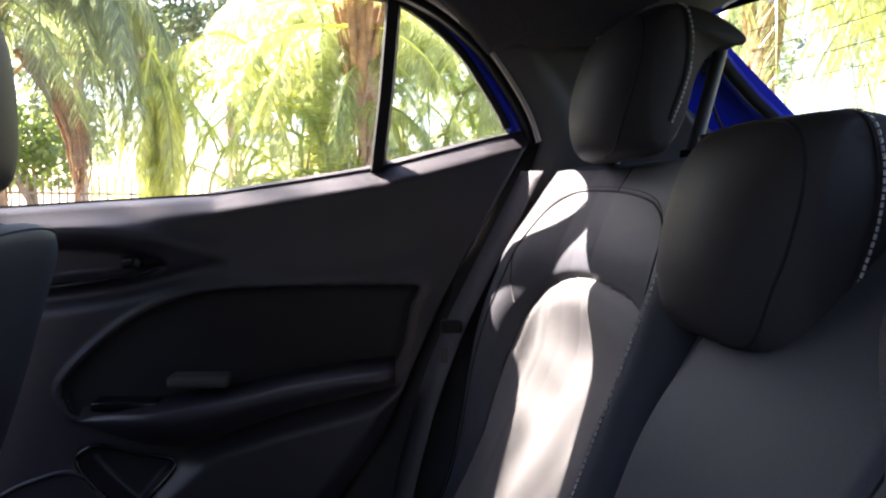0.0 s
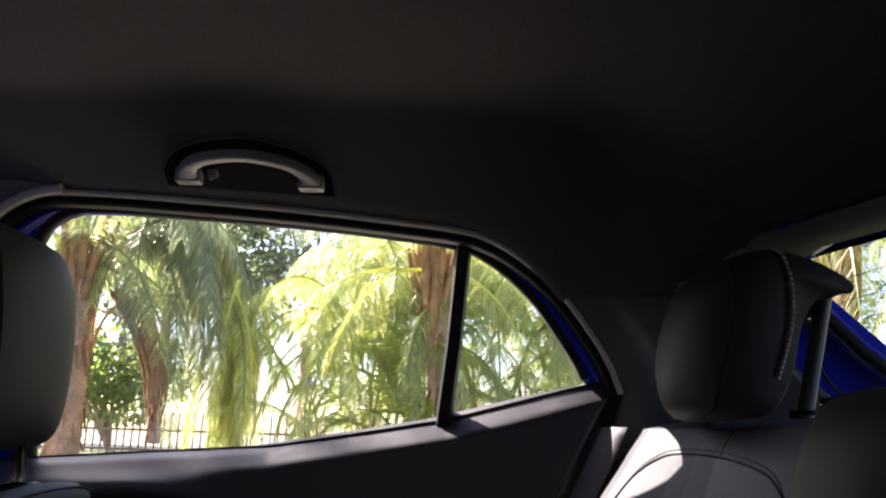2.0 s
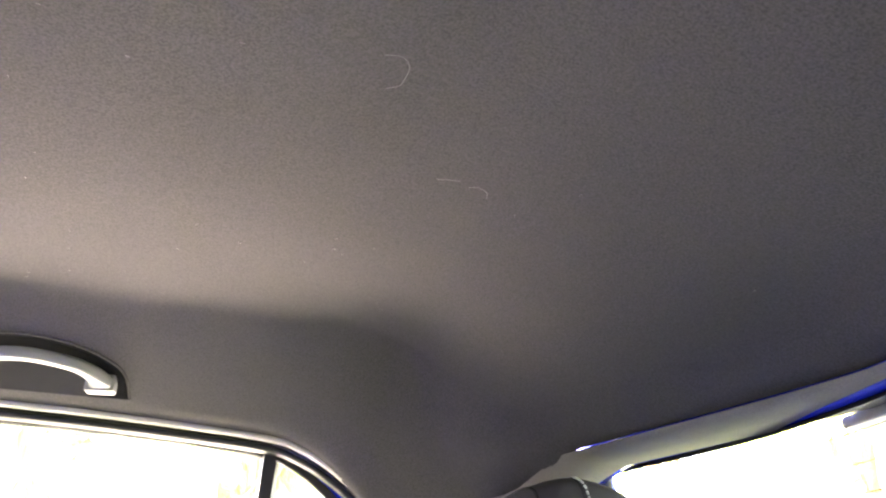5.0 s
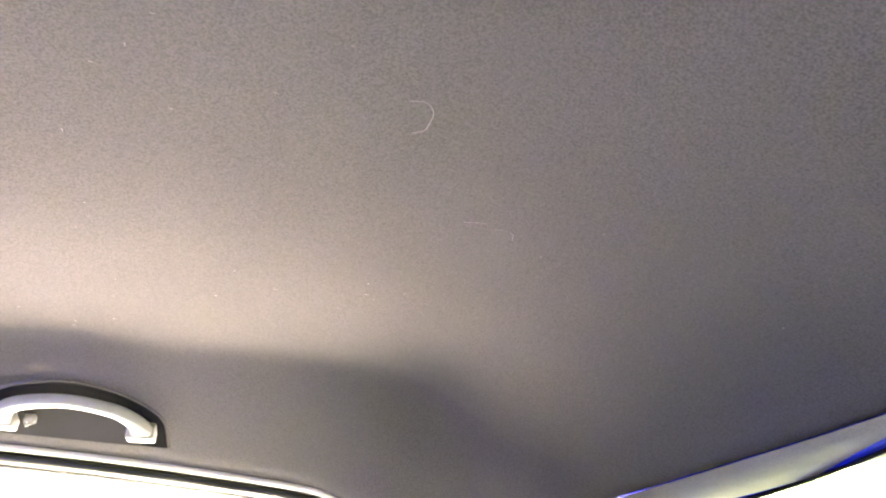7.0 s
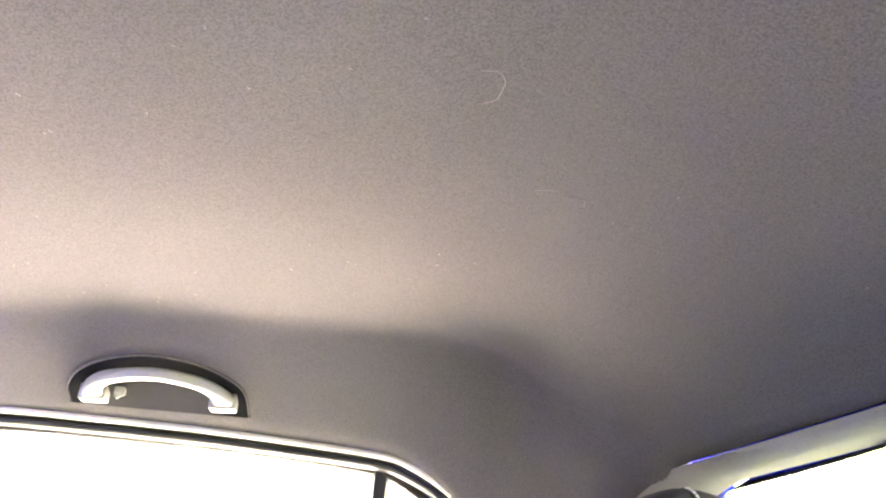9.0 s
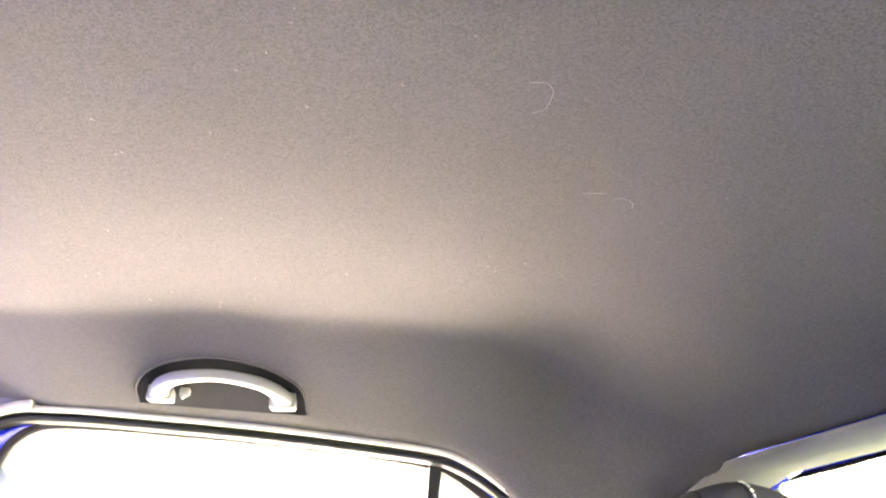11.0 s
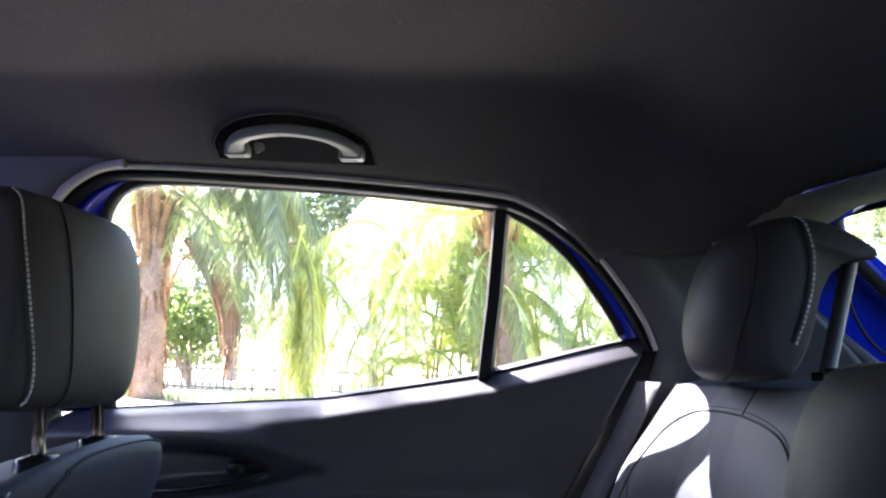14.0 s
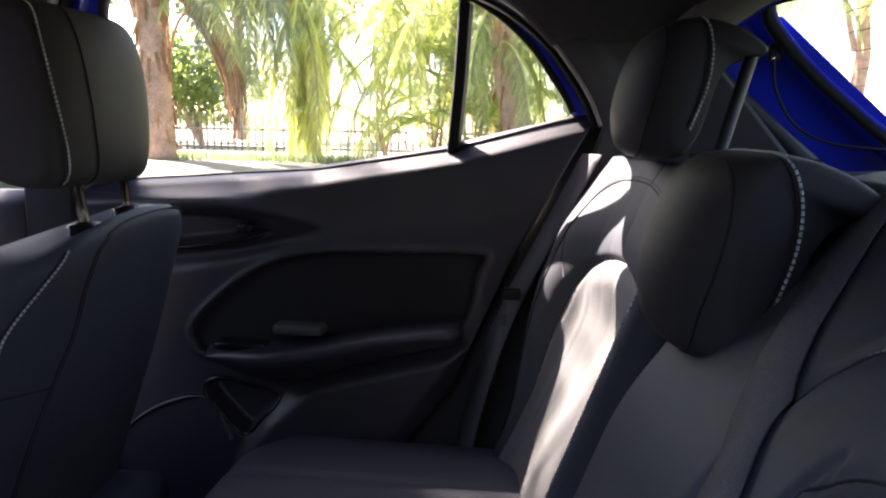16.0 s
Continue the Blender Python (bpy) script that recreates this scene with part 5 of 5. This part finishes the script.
# one ground sheet to the horizon
def land(y):
    return 0.85 * float(step01((y - 2.5) / 6.2))


def land_point(u, v):
    y = [-400, -100, -30, -10, 0, 2, 2.5, 3, 3.5, 4, 4.5, 5, 5.5, 6, 6.5, 7, 7.5, 8, 8.5, 9, 10, 14, 30, 100, 400][round(v * 24)]
    x = [-400, -100, -40, -20, -10, -5, 0, 5, 10, 20, 40, 100, 400][round(u * 12)]
    return (x, y, land(y))


gv, gf = sheet(land_point, 12, 24)
tagged(obj("ground", gv, gf, GROUND, smooth=False), "dry sunlit sandy ground", "ground", kind="structure")
# dark grass added out of view round the car to cut light off the ground
LAWN = material("lawn_grass", (0.045, 0.065, 0.02), rough=0.95, vary=0.3, scale=2, fine=0.4, fine_scale=60, bump=0.6)
tagged(obj("lawn", *box_part((-40, -60, -0.05), (40, 0.12, 0.015), 0), LAWN, smooth=False), "dark green lawn added unseen on the left to cut bounced light", "lawn", kind="structure")


def grass(name, x0, x1, y0, y1, label):
    """A lawn that follows the ground a little above it."""
    v, f = sheet(lambda a, b: (x0 + (x1 - x0) * a, y0 + (y1 - y0) * b, land(y0 + (y1 - y0) * b) + 0.03), 24, 40, (0, 0, -0.07))
    tagged(obj(name, v, f, LAWN, smooth=False), label, "lawn", kind="structure")


# unseen dark strips that keep this ground from lighting the roof lining
grass("rear_lawn", 1.4, 40, 0.13, 5.29, "dark green lawn added unseen at the rear to cut bounced light")
grass("grass_bank", -40, 40, 5.3, 7.1, "dark green rising grass bank added unseen to cut bounced light")
grass("verge", -40, 1.39, 1.73, 5.29, "dark green grass verge added unseen to cut bounced light")
# pale slab added out of view to throw sunlight up onto the roof lining
pave_v, pave_f = sheet(lambda u, v: (-1.3 + 3.6 * u, 3.3 + 2.0 * v, land(3.3 + 2.0 * v) + 0.075), 6, 20, (0, 0, -0.12))
tagged(obj("path", pave_v, pave_f, PATH_BOUNCE, smooth=False), "pale concrete strip added unseen to throw sunlight onto the roof lining", "path", kind="structure")
# unseen too: darkens the ground that shines in through the windscreen
tagged(obj("front_lawn", *box_part((-40, 0.13, -0.05), (-2.0, 1.72, 0.016), 0), LAWN, smooth=False), "dark green lawn added unseen ahead to cut bounced light", "lawn", kind="structure")
rng = random.Random(77)
blades_v, blades_f = [], []
for k in range(9000):
    x, y = rng.uniform(-9, 6), 9.55 + rng.gauss(0, 0.28)
    h = rng.uniform(0.05, 0.14)
    a = rng.uniform(0, 3.14)
    dx, dy = math.cos(a) * 0.012, math.sin(a) * 0.012
    o = len(blades_v)
    blades_v += [(x - dx, y - dy, 0.84), (x + dx, y + dy, 0.84), (x + rng.uniform(-0.04, 0.04), y + rng.uniform(-0.04, 0.04), 0.85 + h)]
    blades_f.append((o, o + 1, o + 2))

palm(1, (-4.52, 9.1, 0.85), 2.4, 0.195, 15, 2.4, PALM_LEAF, "tall palm with ringed pinkish brown trunk", droop=1.6, up=1.6, spread=0.7, leaf=0.45, tilt=(-0.10, 0), pairs=60)
palm(2, (0.06, 9.1, 0.85), 2.35, 0.18, 14, 2.6, YELLOW_LEAF, "palm with rough brown trunk and split leaf bases", droop=2.0, leaf=0.45, up=1.6, tilt=(-0.40, 0), lean=-0.08, pairs=60)
palm(3, (-4.52, 9.40, 0.85), 2.75, 0.13, 20, 3.1, DARK_LEAF, "palm with long dark green drooping fronds", droop=4.8, leaf=0.50, up=1.2, spread=0.65, hang=1.2, boots=False, pairs=100, wide=1.5, arcs=(-1.1, 1.1), scatter=(0.15, 0.2, 0.3), tilt=(0.25, 0.3))
palm(9, (-4.55, 9.45, 0.85), 2.9, 0.13, 12, 2.2, PALM_LEAF, "palm with green arching fronds", droop=3.0, leaf=0.42, up=1.4, spread=0.9, hang=1.0, boots=False, pairs=80, wide=1.5, scatter=(0.25, 0.2, 0.3), tilt=(0.35, 0.8))
palm(8, (-4.50, 9.42, 0.85), 2.0, 0.13, 16, 1.9, YELLOW_LEAF, "yellow green hanging palm fronds", droop=3.0, leaf=0.34, up=-1.6, spread=0.35, hang=1.5, boots=False, pairs=80, wide=1.4, scatter=(0.12, 0.2, 0.35), tilt=(1.75, 0.1))
PALE_LEAF = leaf_material("pale_green_leaf", (0.33, 0.39, 0.20), 1.9)
for k, (x, y, h, nf, mt, word) in enumerate([(-1.7, 9.9, 1.45, 14, PALE_LEAF, "pale green"), (-1.2, 9.6, 1.75, 22, YELLOW_LEAF, "yellow green"), (-0.95, 10.1, 2.05, 24, PALE_LEAF, "pale green"),
                                             (-0.6, 9.5, 1.55, 22, PALM_LEAF, "green"), (-0.2, 10.2, 2.0, 22, PALM_LEAF, "green"), (0.75, 9.7, 1.8, 26, PALE_LEAF, "pale green"),
                                             (1.35, 10.1, 2.1, 26, PALM_LEAF, "green"), (2.1, 9.6, 1.75, 26, PALE_LEAF, "pale green")]):
    palm(60 + k, (x, y, 0.85), h, 0.09, nf, 2.1, mt, "clump of %s weeping palm fronds" % word, droop=3.6, leaf=0.30, up=2.2, spread=0.42, hang=0.9, boots=False, pairs=64, wide=1.15, scatter=(0.5, 0.35, 0.9))
    palm(80 + k, (x + 0.2, y + 0.3, 0.85), 0.5, 0.09, 8, 1.6, mt, "low clump of %s palm fronds" % word, droop=1.8, leaf=0.27, up=2.8, spread=0.45, hang=0.4, boots=False, pairs=44, wide=1.4, scatter=(0.4, 0.3, 0.3))
for k, (x, y, h) in enumerate([(4.0, 8.2, 2.7), (5.8, 7.4, 2.6), (7.2, 6.0, 2.9), (8.6, 4.2, 2.9), (9.5, 2.2, 3.1), (9.2, 0.0, 3.0)]):
    palm(20 + k, (x, y, land(y)), h, 0.14, 26, 2.6, YELLOW_LEAF if k % 2 else PALM_LEAF, "palm with yellow green drooping fronds", droop=2.8, leaf=0.55, up=0.9, hang=1.2)
# stands out of view towards the sun; its fronds dapple the lit backrest
palm(40, (-5.5, 5.2, land(5.2)), 5.82, 0.16, 20, 1.5, PALM_LEAF, "tall palm with a sparse crown, out of view towards the sun", droop=1.7, leaf=0.42, up=1.25, spread=0.8, pairs=56)

# hanging dead leaf sheath under the drooping fronds
sheath = thing("dead_palm_leaf", "hanging dead brown palm leaf sheath", "palm leaf", (-3.9, 9.3, 1.1))
line = smooth_line([(-4.24, 9.4, 2.85), (-3.98, 9.22, 2.64), (-3.72, 9.1, 2.36), (-3.53, 9.05, 1.95), (-3.46, 9.02, 1.5), (-3.49, 9.02, 1.05)], 6)
strips = []
for k in range(26):
    ox, oy = rng.gauss(0, 0.055), rng.gauss(0, 0.05)
    cut = rng.randint(len(line) - 9, len(line))
    ln = [p + Vector((ox * (0.35 + 1.1 * math.sin(math.pi * min(1, 0.15 + 0.8 * i / (len(line) - 1)))) + rng.gauss(0, 0.006), oy, rng.gauss(0, 0.01))) for i, p in enumerate(line[:cut])]
    strips.append(tube(ln, [0.030 * (1 - 0.75 * (i / (cut - 1)) ** 3) for i in range(cut)], 5))
obj("sheath", *join(*strips), DEAD, sheath)
settle(sheath)


def leaf_cloud(rng, centre, radii, n, size):
    vs, fs = [], []
    for k in range(n):
        while True:
            q = Vector((rng.uniform(-1, 1), rng.uniform(-1, 1), rng.uniform(-1, 1)))
            if 0.15 < q.length < 1:
                break
        bump = 0.75 + 0.35 * noise.noise(q * 2.2 + Vector(centre))
        c = Vector(centre) + Vector((q.x * radii[0], q.y * radii[1], q.z * radii[2])) * bump
        a = Vector((rng.uniform(-1, 1), rng.uniform(-1, 1), rng.uniform(-1, 1))).normalized() * size * rng.uniform(0.6, 1.3)
        b = a.orthogonal().normalized() * a.length * 0.45
        o = len(vs)
        vs += [c - a, c + b, c + a, c - b]
        fs.append((o, o + 1, o + 2, o + 3))
    return vs, fs


def shrub(seed, at, radii, n, size, mat, label, name="shrub", cat="shrub", group="shrubs by the fence"):
    rng = random.Random(seed)
    root = thing(name, label, cat, at, group=group)
    stems = [tube([Vector(at), Vector(at) + Vector((rng.uniform(-0.4, 0.4) * radii[0], rng.uniform(-0.4, 0.4) * radii[1], radii[2] * 1.2))], [0.05, 0.02], 6) for _ in range(5)]
    obj("stems", *join(*stems), BARK, root)
    obj("foliage", *leaf_cloud(rng, Vector(at) + Vector((0, 0, radii[2] * 1.22)), radii, n, size), mat, root, smooth=False)
    settle(root)


def tree(seed, at, height, crown, n, size, mat, label):
    rng = random.Random(seed)
    root = thing("tree", label, "tree", at, group="trees behind the fence")
    at = Vector(at)
    top = at + Vector((0, 0, height))
    bits = [tube([at, at.lerp(top, 0.5) + Vector((rng.uniform(-0.3, 0.3), 0, 0)), top], [0.28, 0.2, 0.12], 8)]
    cl = []
    for k in range(9):
        a = rng.uniform(0, 6.28)
        q = top + Vector((math.cos(a) * crown * rng.uniform(0.2, 0.9), math.sin(a) * crown * 0.6, rng.uniform(-0.35, 0.7) * crown))
        bits.append(tube([at.lerp(top, rng.uniform(0.5, 0.95)), q], [0.09, 0.03], 5))
        cl.append(leaf_cloud(rng, q, (crown * 0.5, crown * 0.45, crown * 0.4), n // 9, size))
    obj("trunk", *join(*bits), BARK, root, "brown trunk and limbs")
    obj("crown", *join(*cl), mat, root, "dark green leafy crown", smooth=False)
    settle(root)


tagged(obj("grass_strip", blades_v, blades_f, BUSH_LEAF, smooth=False), "strip of short green grass beside the palms", "grass", kind="stuff")
shrub(31, (-6.5, 14.6, 0.85), (1.9, 1.0, 1.15), 3500, 0.085, SHRUB_LEAF, "dense dark green garden shrub")
shrub(32, (-9.6, 14.8, 0.85), (1.8, 1.0, 1.3), 3000, 0.085, SHRUB_LEAF, "dense dark green garden shrub")
# the last three are added out of view ahead to block front sky light
for k, (x, y, h, c) in enumerate([(-9.5, 24, 5.2, 3.2), (-5.2, 26, 6.2, 3.4), (-1.0, 24, 6.0, 3.2), (3.5, 25, 5.6, 3.2), (8.5, 22, 5.4, 3.2), (13, 17, 5.2, 3.2), (16, 11, 5.4, 3.4), (17, 4, 5.2, 3.2), (-15, 21, 5.5, 3.4), (-12, -2, 3.6, 3.0), (-12.5, 2.6, 3.4, 3.0), (-9, -6, 3.4, 3.0)]):
    tree(50 + k, (x, y, land(y)), h, c, 4000, 0.14, BUSH_LEAF, "broad dark green tree behind the fence, with three more added unseen ahead")

# a dense hedge added out of view on the left to block light
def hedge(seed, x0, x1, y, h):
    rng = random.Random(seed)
    root = thing("hedge", "dense dark green hedge added out of view to block light from the left", "hedge", ((x0 + x1) / 2, y, 0))
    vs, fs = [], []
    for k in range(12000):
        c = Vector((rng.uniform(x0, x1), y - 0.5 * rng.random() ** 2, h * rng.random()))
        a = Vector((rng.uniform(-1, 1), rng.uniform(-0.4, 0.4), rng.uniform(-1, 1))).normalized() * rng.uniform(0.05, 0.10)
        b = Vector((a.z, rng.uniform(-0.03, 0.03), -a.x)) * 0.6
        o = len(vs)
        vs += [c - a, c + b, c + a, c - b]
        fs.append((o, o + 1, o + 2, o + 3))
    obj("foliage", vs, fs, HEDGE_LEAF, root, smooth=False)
    # solid near-black box: inner shade as colour, and no light passes the leaves
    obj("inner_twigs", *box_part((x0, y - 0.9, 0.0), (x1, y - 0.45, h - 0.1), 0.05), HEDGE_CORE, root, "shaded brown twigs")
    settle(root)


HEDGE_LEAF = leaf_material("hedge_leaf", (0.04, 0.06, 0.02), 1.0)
WALLMAT = material("garden_wall", (0.16, 0.15, 0.13), rough=0.9, vary=0.2, scale=3, fine=0.2, fine_scale=80, bump=0.5)
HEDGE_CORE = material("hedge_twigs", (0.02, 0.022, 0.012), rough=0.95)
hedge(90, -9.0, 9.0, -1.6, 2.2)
# wall added out of view to keep low front sky light off the seats
tagged(obj("front_wall", *box_part((-6.6, -6.0, 0.0), (-6.3, 8.5, 3.0), 0.02), WALLMAT), "plain weathered wall added unseen ahead of the car to block sky light", "wall", kind="structure")

# fence
fence = thing("fence", "low dark metal railing fence with upright bars", "fence", (-3, 13.2, 0.85))
me_bar = mesh_of("bar", *box_part((-0.013, -0.012, 0.0), (0.013, 0.012, 0.68), 0.003), FENCE, False)
for k in range(150):
    b = new("bar", me_bar)
    b.parent = fence
    b.location = (-12 + 0.13 * k + 3, 0, 0)
for z in (0.06, 0.38):
    o = obj("rail", *box_part((-9.1, -0.02, z - 0.02), (10.6, 0.02, z + 0.02), 0.004), FENCE, fence)
